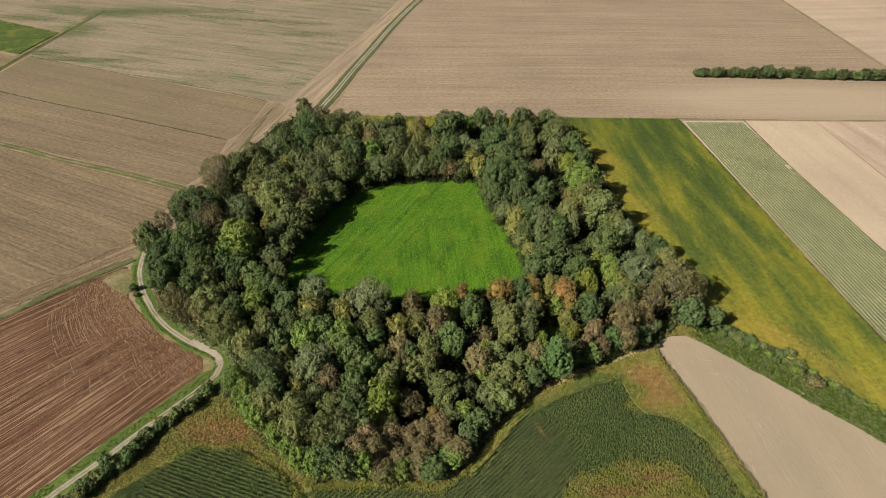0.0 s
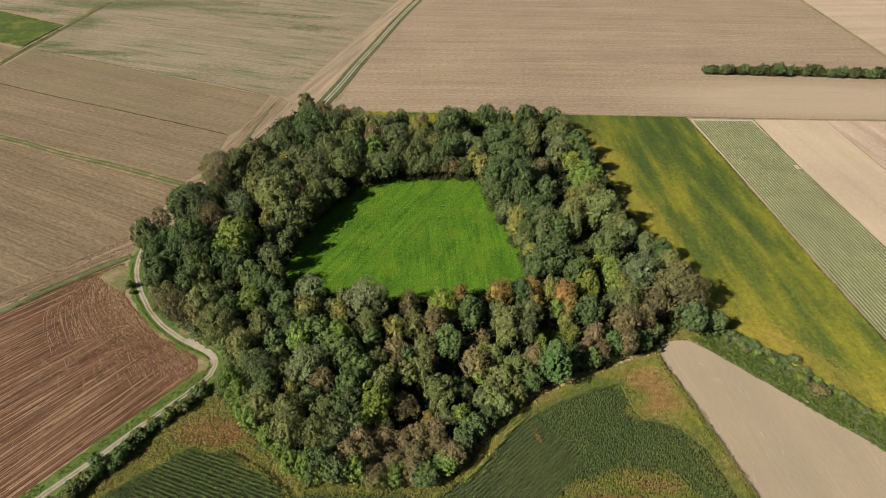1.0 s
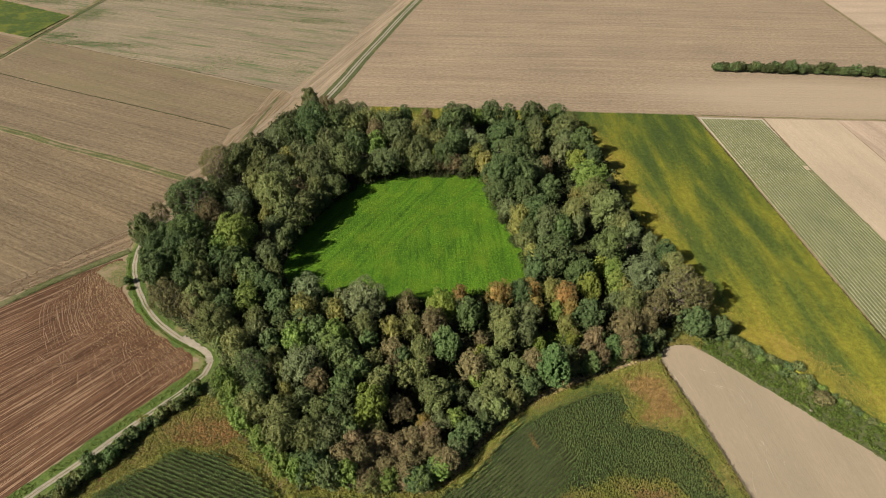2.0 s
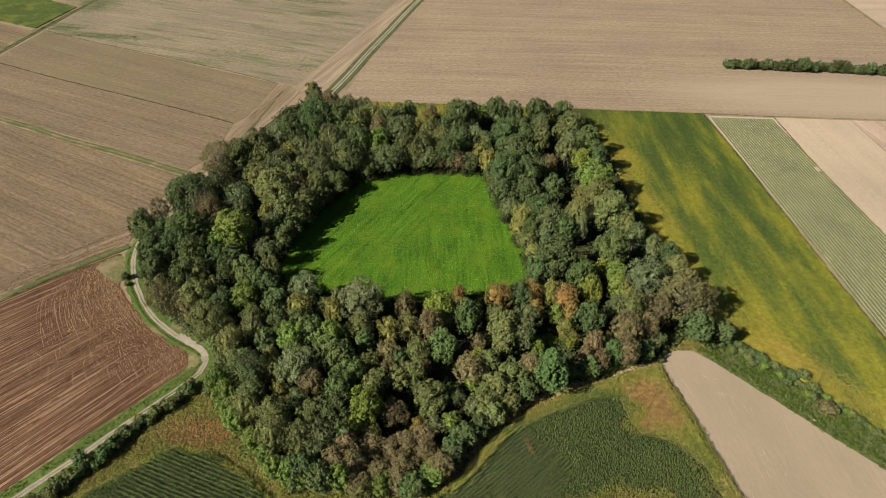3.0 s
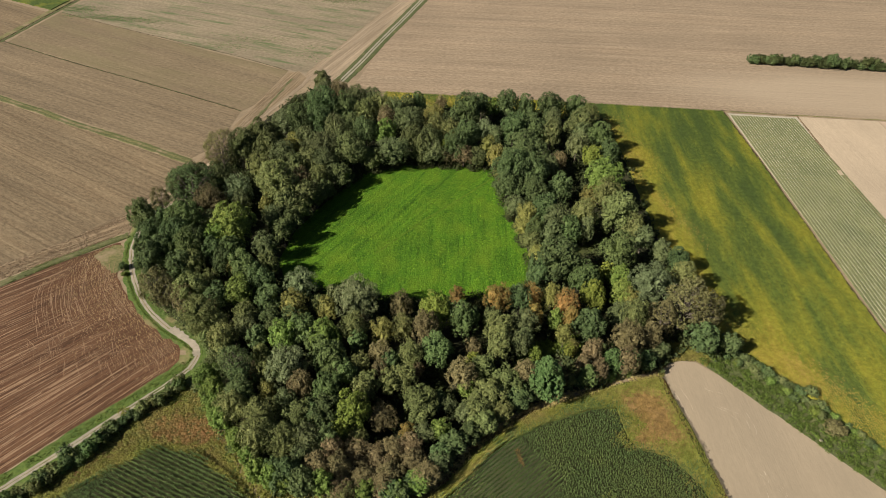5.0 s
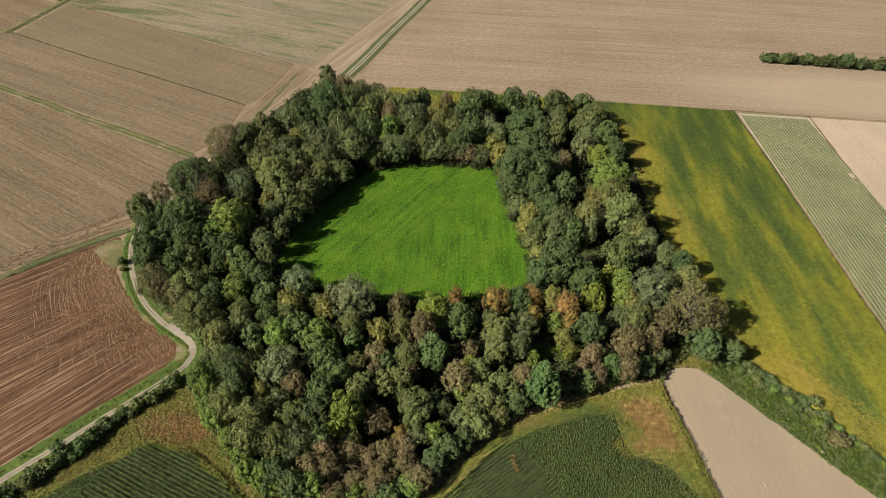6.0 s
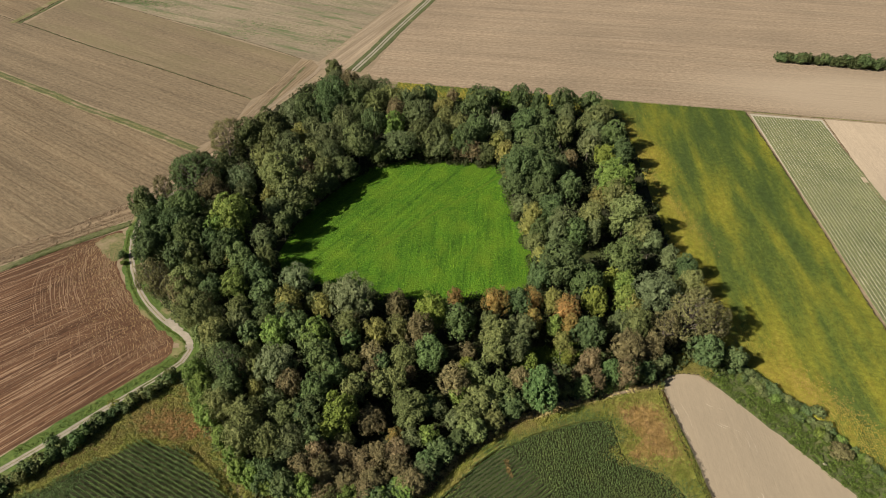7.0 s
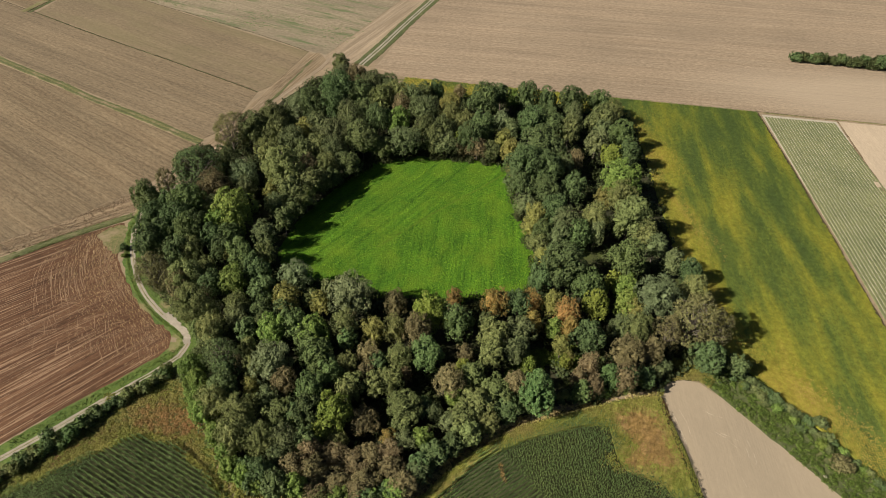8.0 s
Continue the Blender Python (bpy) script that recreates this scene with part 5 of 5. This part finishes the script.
TREES_WESTLOW_INNER = [
    ("D", -48.1, 155.5, 5.2, 16), ("D", -52.8, 163.9, 4.7, 15), ("O", -58.1, 138.0, 4.6, 15), ("N", -53.0, 144.7, 3.9, 13), ("D", -46.4, 148.2, 3.9, 13), ("H", -43.1, 143.8, 3.8, 13),
]
TREES_SOUTHWEST = [
    ("Q", -50.0, 127.0, 6.0, 17), ("D", -47.2, 123.9, 4.0, 14), ("P", -57.5, 136.3, 3.3, 12), ("P", -45.0, 134.1, 3.0, 12), ("P", -63.9, 138.7, 2.5, 11), ("W", -39.5, 164.3, 5.9, 17),
    ("Y", -39.2, 153.4, 5.1, 16), ("O", -31.4, 156.1, 3.5, 13), ("G", -39.6, 140.7, 4.9, 15), ("J", -33.1, 143.1, 5.3, 16), ("J", -28.3, 140.5, 4.5, 14), ("W", -35.0, 126.8, 6.2, 18),
    ("P", -40.9, 126.5, 3.1, 12), ("T", -45.2, 126.1, 3.3, 12), ("G", -57.9, 123.6, 3.7, 13), ("G", -54.6, 119.2, 3.6, 13), ("G", -52.9, 114.1, 3.0, 12), ("G", -49.3, 109.6, 3.0, 12),
    ("O", -46.9, 112.2, 4.7, 15), ("D", -46.9, 118.6, 4.3, 14), ("Y", -39.4, 120.5, 2.8, 11), ("B", -29.5, 122.3, 4.0, 14), ("N", -32.5, 117.6, 3.3, 12), ("P", -27.4, 111.6, 4.4, 14),
]
TREES_SOUTHWEST_INNER = [
    ("O", -37.6, 110.4, 5.4, 16), ("O", -36.2, 103.3, 5.6, 17), ("O", -29.6, 103.2, 4.6, 15), ("N", -23.4, 104.5, 4.4, 14), ("D", -21.0, 113.6, 4.7, 15), ("J", -21.1, 121.3, 4.7, 15),
    ("J", -17.5, 127.7, 4.1, 14),
]
TREES_SOUTH = [
    ("J", -21.3, 129.9, 4.3, 14), ("D", -22.8, 112.0, 3.6, 13), ("D", -18.1, 105.7, 3.5, 13), ("L", -12.5, 113.4, 5.3, 16), ("L", -15.2, 108.8, 2.7, 11), ("P", -11.2, 121.9, 3.5, 13),
    ("B", -7.1, 130.0, 3.4, 12), ("B", -4.4, 115.2, 4.5, 10), ("B", -10.1, 103.9, 4.4, 9), ("B", -13.6, 97.6, 3.8, 13), ("B", -7.6, 96.8, 4.4, 9), ("B", -18.2, 96.8, 4.2, 14),
    ("N", -23.9, 100.3, 3.3, 12), ("D", -26.7, 94.4, 4.2, 14), ("J", -30.1, 95.6, 2.9, 12), ("D", -21.6, 92.2, 3.3, 12), ("B", -3.7, 102.5, 4.3, 9), ("B", -1.4, 95.7, 4.1, 9),
    ("O", -11.5, 92.5, 3.8, 9), ("G", -5.8, 92.8, 3.0, 8), ("G", -16.6, 93.0, 3.0, 12), ("D", 0.4, 93.0, 3.3, 8), ("O", -10.4, 108.3, 3.6, 8), ("B", -16.3, 102.8, 3.3, 12),
]
TREES_SOUTH_INNER = [
    ("P", 6.5, 119.9, 6.0, 12), ("O", 0.5, 127.7, 4.2, 14), ("B", 4.3, 132.6, 2.1, 10), ("P", -3.2, 126.2, 3.5, 13), ("R", 3.0, 112.1, 2.5, 7), ("B", 4.4, 107.1, 3.9, 9),
]
TREES_SOUTHTIP = [
    ("N", 8.3, 111.5, 3.3, 8), ("B", -0.5, 105.1, 3.9, 9), ("B", 5.6, 102.3, 3.8, 9), ("G", 12.5, 112.8, 3.3, 8), ("D", 16.4, 108.8, 4.1, 9), ("D", 13.0, 105.5, 3.2, 8),
    ("D", 21.3, 112.2, 3.3, 8), ("B", 17.7, 130.4, 4.7, 15), ("G", 19.6, 127.4, 3.3, 8), ("P", 26.1, 125.6, 5.5, 11), ("P", 24.1, 134.4, 3.9, 13), ("P", 31.8, 130.5, 5.2, 11),
    ("B", 37.1, 132.9, 3.6, 13), ("P", 22.9, 120.4, 4.6, 10), ("P", 25.1, 116.5, 4.2, 9), ("O", 30.4, 120.8, 3.6, 8), ("N", 19.3, 119.2, 3.2, 8), ("D", 35.1, 125.4, 3.8, 9),
    ("D", 39.6, 128.6, 2.8, 8), ("N", 14.6, 122.0, 2.9, 8), ("B", 9.3, 98.3, 4.1, 9), ("N", 12.8, 102.7, 3.5, 8), ("G", 7.5, 96.6, 3.5, 8), ("B", 0.2, 97.8, 4.1, 9),
]
TREES_SOUTHTIP_INNER = [
    ("D", 3.3, 93.1, 3.6, 8), ("B", -1.4, 92.9, 2.8, 7), ("G", -38.4, 99.4, 2.7, 11), ("G", -34.2, 95.0, 2.9, 12), ("G", -30.2, 93.5, 2.9, 12), ("G", -42.8, 103.9, 2.7, 11),
]
TREES_TIP = [
    ("G", -26.3, 93.3, 2.9, 11), ("D", -21.8, 93.1, 3.4, 13), ("B", -12.1, 92.9, 3.7, 9), ("G", 1.8, 93.1, 3.1, 8), ("D", 6.3, 96.0, 2.8, 7), ("G", 9.6, 98.8, 1.9, 6),
    ("D", 11.1, 123.0, 3.4, 8), ("K", 6.0, 116.9, 3.0, 8), ("D", -39.7, 150.2, 3.9, 13), ("D", -3.9, 133.5, 3.2, 12), ("D", -48.0, 140.1, 3.4, 13), ("K", 26.9, 155.6, 3.1, 12),
]
ALL_TREES = (TREES_WEST, TREES_WEST_INNER, TREES_NORTHWEST, TREES_NORTHWEST_INNER, TREES_NORTH, TREES_NORTH_INNER, TREES_NORTHEAST, TREES_NORTHEAST_INNER, TREES_EAST, TREES_EAST_INNER, TREES_SOUTHEAST, TREES_SOUTHEAST_INNER, TREES_SOUTHMID, TREES_SOUTHMID_INNER, TREES_WESTLOW, TREES_WESTLOW_INNER, TREES_SOUTHWEST, TREES_SOUTHWEST_INNER, TREES_SOUTH, TREES_SOUTH_INNER, TREES_SOUTHTIP, TREES_SOUTHTIP_INNER, TREES_TIP)
for rows in ALL_TREES:
    for colour, x, y, R, h in rows:
        plant(colour, x, y, R, h, words=WORDS[SHAPES[colour]])

# ---- shrubs: hedgerows and undergrowth ----
rng = random.Random(5)


def hedge(points, step, spread, low, high, colours, group, words):
    for q in smooth_line(points, step)[:-1]:
        R = rng.uniform(low, high)
        plant(rng.choice(colours), q[0] + rng.gauss(0, spread), q[1] + rng.gauss(0, spread), R, R * rng.uniform(1.4, 2.0), "shrub", group, "shrub", words)


hedge([(-68.4, 125), (-78.4, 111), (-87.9, 97.5), (-97.4, 83.4), (-108, 67)], 1.15, 0.8, 1.3, 2.4, "DHHDEO", "hedge by the track", "shrub in a low hedge beside the track")
hedge([(108, 155), (117, 146.3), (124.6, 138), (130.5, 132)], 1.35, 0.6, 1.2, 1.9, "HDKDV", "hedgerow between fields", "shrub in a hedgerow between fields")
hedge([(130.5, 132), (139.5, 120), (148.5, 109.5), (163, 92)], 1.5, 0.5, 0.9, 1.5, "HGDHS", "hedgerow between fields", "shrub in a hedgerow between fields")
hedge([(103, 153), (113.5, 144.8), (122.5, 136), (129.5, 128)], 1.7, 1.3, 1.1, 1.9, "HDGSDH", "hedgerow between fields", "low shrub in a hedgerow between fields")
hedge([(-53, 114.5), (-43.5, 106.5), (-34.5, 98), (-29, 94.2)], 1.4, 0.6, 1.3, 2.1, "GGLG", "shrubs along the wood edge", "shrub at the sunny edge of the wood")
hedge([(-26, 94.4), (-14, 94), (-3, 94), (4, 94.4)], 1.6, 0.5, 0.9, 1.6, "GODG", "shrubs along the wood edge", "low shrub at the sunny edge of the wood")
hedge([(4, 95.5), (11, 101.8), (22, 115.2), (36.3, 126.8), (53.5, 134.8), (69.6, 140.8), (80, 145)], 2.3, 0.6, 1.4, 2.6, "PGDHOHN", "shrubs along the wood edge", "shrub at the sunny edge of the wood")
hedge([(207, 420), (277, 419), (349, 416), (410, 413.6)], 2.8, 0.6, 2.8, 4.4, "VVD", "far windbreak hedge", "shrub in a far windbreak hedge")


def mounds(name, spots, low, high, mat, label, seed, each=110, leaf=0.34, flat=1.0):
    """Low leafy mounds in one mass, for growth that nobody could count."""
    rs = np.random.default_rng(seed)
    out = []
    for x, y in spots:
        R = rs.uniform(low, high)
        h = R * rs.uniform(1.1, 1.9) * flat
        m = int(each * (R / high) ** 2) + (20 if each > 20 else 6 if each else 3)
        d = rs.normal(0, 1, (m, 3))
        d[:, 2] = np.abs(d[:, 2])
        d /= np.linalg.norm(d, axis=1)[:, None]
        k = rs.uniform(0.75, 1.1, (m, 1)) * (1 + 0.22 * np.sin(d[:, :1] * 6 + x) * np.sin(d[:, 1:2] * 6 + y))
        pos = np.array([x, y, 0.1]) + d * k * np.array([R, R, h])
        nrm = d + rs.normal(0, 0.4, (m, 3)) + np.array([0, 0, 1.2 * (1 - flat)])
        nrm /= np.linalg.norm(nrm, axis=1)[:, None]
        t1 = np.cross(nrm, rs.normal(0, 1, (m, 3)))
        t1 /= np.linalg.norm(t1, axis=1)[:, None]
        t2 = np.cross(nrm, t1)
        s = rs.uniform(0.7, 1.3, (m, 1)) * leaf
        out.append(np.stack([pos - t1 * s, pos + t2 * s * 0.7, pos + t1 * s, pos - t2 * s * 0.7], 1))
    return tagged(new(name, quads_mesh(name, np.concatenate(out), mat)), label, "undergrowth", kind="stuff")


def scatter(count, keep, seed, box):
    rs = np.random.default_rng(seed)
    x, y = rs.uniform(box[0], box[1], count), rs.uniform(box[2], box[3], count)
    ok = keep(x, y)
    return list(zip(x[ok], y[ok]))


def clear_of_glades(x, y):
    ok = np.ones(x.shape, bool)
    for g in GLADES:
        ok &= (to_edge(x, y, g + g[:1]) > 1.2) & ~inside(x, y, g)
    return ok


ring = MEADOW + MEADOW[:1]
stems = np.array([(x, y, R) for rows in ALL_TREES for _, x, y, R, _ in rows])


def between_trees(x, y):
    near = np.min(np.hypot(x[:, None] - stems[None, :, 0], y[:, None] - stems[None, :, 1]) / stems[None, :, 2], axis=1)
    return near > 0.40


# leaf_U carries painted shade, so gaps between trees stay dark
mounds("undergrowth", scatter(4400, lambda x, y: inside(x, y, WOOD) & ~inside(x, y, MEADOW) & clear_of_glades(x, y) & between_trees(x, y), 3, (-113, 104, 78, 345)), 1.4, 2.6, M["leaf_U"], "dense bushes and saplings under the trees, shade in their colour", 4, 34, 0.54)
mounds("glade_grass", scatter(4500, lambda x, y: inside(x, y, GLADES[0]) | inside(x, y, GLADES[1]) | (to_edge(x, y, GLADES[0] + GLADES[0][:1]) < 1.6) | (to_edge(x, y, GLADES[1] + GLADES[1][:1]) < 1.6), 31, (32, 62, 138, 160)), 0.3, 0.9, M["leaf_L"], "tall yellow-green grass in small clearings", 32, 16, 0.2)
mounds("junction_bushes", scatter(900, lambda x, y: inside(x, y, [(-70, 145), (-63, 147), (-58, 135), (-59, 122), (-65, 124), (-65.5, 131), (-64, 137), (-66.5, 141.5)]), 55, (-72, -56, 120, 148)), 0.6, 1.6, M["leaf_H"], "rough bushes where farm tracks meet", 56, 40, 0.26)
mounds("meadow_edge_bushes", scatter(2600, lambda x, y: (to_edge(x, y, ring) < 2.2) & ((y > 235) | (x > 25) | (y < 180)), 5, (-66, 50, 160, 268)), 1.2, 2.3, M["leaf_U"], "bushes along the meadow edge, shade in their colour", 6)
mounds("hedge_bank_growth", scatter(9500, lambda x, y: inside(x, y, [(96.8, 149.2), (109.1, 136.5), (121.2, 122.7), (140.3, 101.7), (171, 66), (180, 66), (146.5, 112), (128, 135.2), (116.6, 149.4), (108, 158)]), 7, (95, 190, 60, 165)), 0.4, 1.0, M["leaf_S"], "rank green growth on a hedge bank", 8, 34, 0.17, 0.65)


# ---- grass ----
def tufts(name, outline, count, height, size, mat, label, seed):
    rs = np.random.default_rng(seed)
    xs, ys = [p[0] for p in outline], [p[1] for p in outline]
    x, y = rs.uniform(min(xs), max(xs), count), rs.uniform(min(ys), max(ys), count)
    ok = inside(x, y, outline)
    x, y = x[ok], y[ok]
    n = len(x)
    a = rs.uniform(0, 6.28, n)
    d = np.stack([np.cos(a), np.sin(a), 0 * a], 1)
    lean = rs.normal(0, 0.6, (n, 2))
    base = np.stack([x, y, np.full(n, 0.08)], 1)
    w = size * rs.uniform(0.6, 1.3, n)[:, None]
    top = base + np.column_stack([lean * height, height * rs.uniform(0.6, 1.3, n)])
    quad = np.stack([base - d * w, base + d * w, top + d * w * 0.6, top - d * w * 0.6], 1)
    return tagged(new(name, quads_mesh(name, quad, mat)), label, "grass", kind="stuff")


tufts("meadow_grass", MEADOW, 65000, 0.18, 0.12, M["meadow_grass"], "short bright green meadow grass", 9)
WEEDS_WEST = [(-68.5, 126), (-58, 121), (-52, 113), (-42, 104), (-30, 93), (-31.5, 89.5), (-37.5, 89.5), (-43.5, 95), (-49, 98.6), (-56.4, 102.6), (-65.6, 103.4), (-72, 100), (-79, 93), (-87.5, 86.5), (-93, 80), (-97, 84), (-86, 101), (-78, 113), (-71, 124)]


def rusty(x, y):
    return np.hypot((x + 60) / 11.5, (y - 110.2) / 4.6) < 0.85 + 0.25 * np.sin(x * 1.3) * np.sin(y * 1.1) + 0.4 * chance(x, y) ** 2


weed_spots = scatter(20000, lambda x, y: inside(x, y, WEEDS_WEST), 11, (-100, -20, 70, 128))
mounds("rank_weeds", [q for q in weed_spots if not rusty(*q)], 0.3, 0.6, M["weeds"], "rank yellow-green weeds round a maize field", 12, 14, 0.16, 0.45)
mounds("rusty_weeds", [q for q in weed_spots if rusty(*q)], 0.3, 0.6, M["rusty_weeds"], "patch of rusty brown weeds beside the wood", 20, 14, 0.16, 0.45)
EDGE_STRIP = [(84, 145), (70, 140.5), (54, 134), (37, 126), (23.5, 114.5), (15.5, 105), (8, 96.5), (2, 90.5), (4, 88.5), (10.5, 94.5), (18, 103), (26, 112.5), (39.5, 123.6), (56, 131.2), (70, 137.3), (82.5, 142)]
mounds("margin_weeds", scatter(9000, lambda x, y: inside(x, y, EDGE_STRIP), 13, (-5, 90, 80, 150)), 0.3, 0.7, M["dry_grass"], "dry pale grass margin between wood and maize", 14, 22, 0.16, 0.45)


mounds("wood_tip_weeds", scatter(2600, lambda x, y: inside(x, y, [(-34, 89.5), (-25, 91), (-3, 90.6), (6, 90.4), (9, 95.5), (3, 94.5), (-14, 94), (-32, 95)]), 71, (-36, 10, 88, 97)), 0.35, 0.8, M["weeds"], "rank weeds between maize and the tip of the wood", 72, 18, 0.17, 0.6)
TIP_STRIP = [(83.5, 141.5), (84, 145), (86.5, 147.6), (91, 149.2), (96, 149), (99, 147.2), (101, 150), (99, 157), (90, 157), (84, 148), (82.6, 142)]
mounds("tip_weeds", scatter(16000, lambda x, y: inside(x, y, TIP_STRIP), 41, (82, 125, 121, 158)), 0.3, 0.8, M["weeds"], "yellow-green weeds round the tip of a bare field", 42, 16, 0.17, 0.5)


def tufts_beside(name, lines, near, far, per, mat, label, seed):
    rs = np.random.default_rng(seed)
    spots = []
    for line in lines:
        d = np.gradient(line, axis=0)
        d /= np.linalg.norm(d, axis=1)[:, None]
        nrm = np.stack([-d[:, 1], d[:, 0]], 1)
        for q, n in zip(line, nrm):
            for _ in range(per):
                spots.append(q + n * rs.uniform(near, far) + np.array([n[1], -n[0]]) * rs.uniform(-1.2, 1.2) + rs.normal(0, 0.15, 2))
    return mounds(name, spots, 0.15, 0.32, mat, label, seed, 2, 0.11)


rs = np.random.default_rng(61)
edge_spots = []
BEND = [q for q in TRACK_WOOD if q[1] < 205]
for k, q in enumerate(BEND[:-5]):
    d = BEND[k + 1] - q
    d = d / np.linalg.norm(d)
    for _ in range(16):
        edge_spots.append(q + np.array([-d[1], d[0]]) * rs.uniform(2.6, 6.5) + rs.normal(0, 0.4, 2))
mounds("track_weeds", edge_spots, 0.4, 1.2, M["leaf_H"], "rank weeds between the track and the wood", 62, 16, 0.17, 0.6)
tufts_beside("verge_tufts", (TRACK_SOUTH[:60],), -4.4, -1.4, 26, M["leaf_S"], "tufted green grass beside the farm track", 15)
tufts_beside("verge_tufts", (np.array([q for q in TRACK_WOOD if q[1] < 192]),), -2.3, -1.4, 20, M["leaf_S"], "tufted green grass beside the farm track", 63)
mounds("track_crossing_grass", scatter(150, lambda x, y: np.hypot(x + 81.4, y - 114.6) < 1.7, 64, (-84, -79, 112, 117)), 0.2, 0.5, M["weeds"], "dry grass grown over a short stretch of track", 65, 16, 0.16, 0.5)
tufts_beside("bank_tufts", (smooth_line(BANK, 3)[20:],), 1.1, 1.7, 22, M["leaf_O"], "line of tufted grass on a field bank", 16)
tufts_beside("bank_tufts", (smooth_line(BANK, 3)[20:],), -1.7, -0.9, 26, M["leaf_O"], "line of tufted grass on a field bank", 19)

tufts_beside("furrow_tufts", (smooth_line([(-290, 386), (-240, 363.7), (-191.5, 343.6), (-147, 325), (-109, 308.5)], 1),), -0.3, 0.3, 5, M["leaf_N"], "dark tufts along a thin furrow", 91)
weed_drifts = []
rs = np.random.default_rng(81)
for cx, cy, long, wide, count in ((-357, 553, 16, 5, 420), (-334, 546, 12, 4, 320), (-328, 588, 18, 8, 420), (-286, 514, 10, 10, 900), (-282, 458, 9, 4, 420), (-248, 442, 20, 3, 640), (-296, 567, 22, 6, 700), (-268, 574, 24, 8, 1100), (-236, 580, 22, 6, 800), (-189, 559, 16, 4, 340), (-181, 585, 16, 5, 420), (-139, 553, 16, 3, 220), (-100, 544, 14, 4, 240), (-95, 513, 12, 5, 420), (-156, 401, 11, 3, 320), (-134, 416, 16, 5, 240), (-90, 396, 6, 7, 340), (-146, 412, 16, 4, 240), (-213, 424, 12, 3, 150)):
    for u, v in rs.normal(0, 0.7, (int(count * (2.6 if cy > 430 else 0.8)), 2)):
        row = round(v * wide * 1.5 / 1.9) * 1.9
        x, y = cx + u * long * 1.5 + 5 * math.sin(row * 2.3 + cx), cy + row + rs.normal(0, 0.3) - 0.10 * u * long
        if x > -293 or y > 515:
            weed_drifts.append((x, y))
for k in range(3):
    for x, y in smooth_line([(-288, 452 + 4 * k), (-233, 427 + 4 * k), (-185, 408 + 4 * k), (-140, 389 + 4 * k)], 1.2):
        if math.sin(x * 0.21 + 2 * k) + math.sin(x * 0.083) > 0.1:
            weed_drifts.append((x, y + rs.normal(0, 0.4)))
spots = np.array(weed_drifts)
n = len(spots)
a = radians(-24) + rs.normal(0, 0.2, n)
d = np.stack([np.cos(a), np.sin(a), rs.normal(0, 0.1, n)], 1) * rs.uniform(0.3, 1.2, n)[:, None]
w = np.stack([-np.sin(a), np.cos(a), rs.normal(0, 0.2, n)], 1) * rs.uniform(0.08, 0.28, n)[:, None]
q = np.column_stack([spots, np.full(n, 0.16)])
tagged(new("weed_drifts", quads_mesh("weed_drifts", np.stack([q - d, q + w, q + d, q - w], 1), M["leaf_J"])), "drifts of fresh green weeds on stubble", "undergrowth", kind="stuff")
plant("H", 128.8, 137.8, 2.2, 3.6, "shrub", "hedgerow between fields", "shrub", "shrub in a hedgerow between fields")
plant("T", 130.5, 125, 3.0, 3.2, "shrub", "hedgerow between fields", "shrub", "shrub in a hedgerow between fields")
plant("D", -111, 176, 1.8, 3.2, "shrub", "bushes by the track", "shrub", "bush on the grass verge of the track")
plant("G", -109, 172.5, 1.2, 1.8, "shrub", "bushes by the track", "shrub", "low bush on the grass verge of the track")
# added saplings, tall enough to catch sun in place of the lit glades
plant("L", 41.4, 143.6, 2.2, 8.5, words="added tall sapling standing in for a sunlit clearing")
plant("L", 52.8, 145.8, 1.9, 8.5, words="added tall sapling standing in for a sunlit clearing")
plant("D", 258, 417, 4.6, 10.5, words="broadleaf tree rising from a far windbreak hedge")
mounds("soil_clods", scatter(26000, lambda x, y: inside(x, y, [(-120, 206), (-126, 210), (-142, 189), (-159, 172), (-235, 92), (-229, 88), (-154, 165), (-138, 181), (-120, 199)]), 17, (-236, -118, 86, 212)), 0.12, 0.34, M["clods"], "coarse brown soil clods on a strip beside a bank", 18, 4, 0.19, 0.5)


def pale_stone(x, y, size):
    bm = bmesh.new()
    bmesh.ops.create_icosphere(bm, subdivisions=2, radius=size)
    for v in bm.verts:
        v.co *= 1 + 0.25 * noise.noise(v.co * 2.1)
        v.co.z *= 0.7
    me = bpy.data.meshes.new("stone")
    bm.to_mesh(me)
    bm.free()
    me.materials.append(M["gravel"])
    ob = tagged(new("stone", me), "small pale stone lying at the field edge", "stone")
    ob.location = (x, y, size * 0.55)


pale_stone(125.2, 121.0, 0.55)
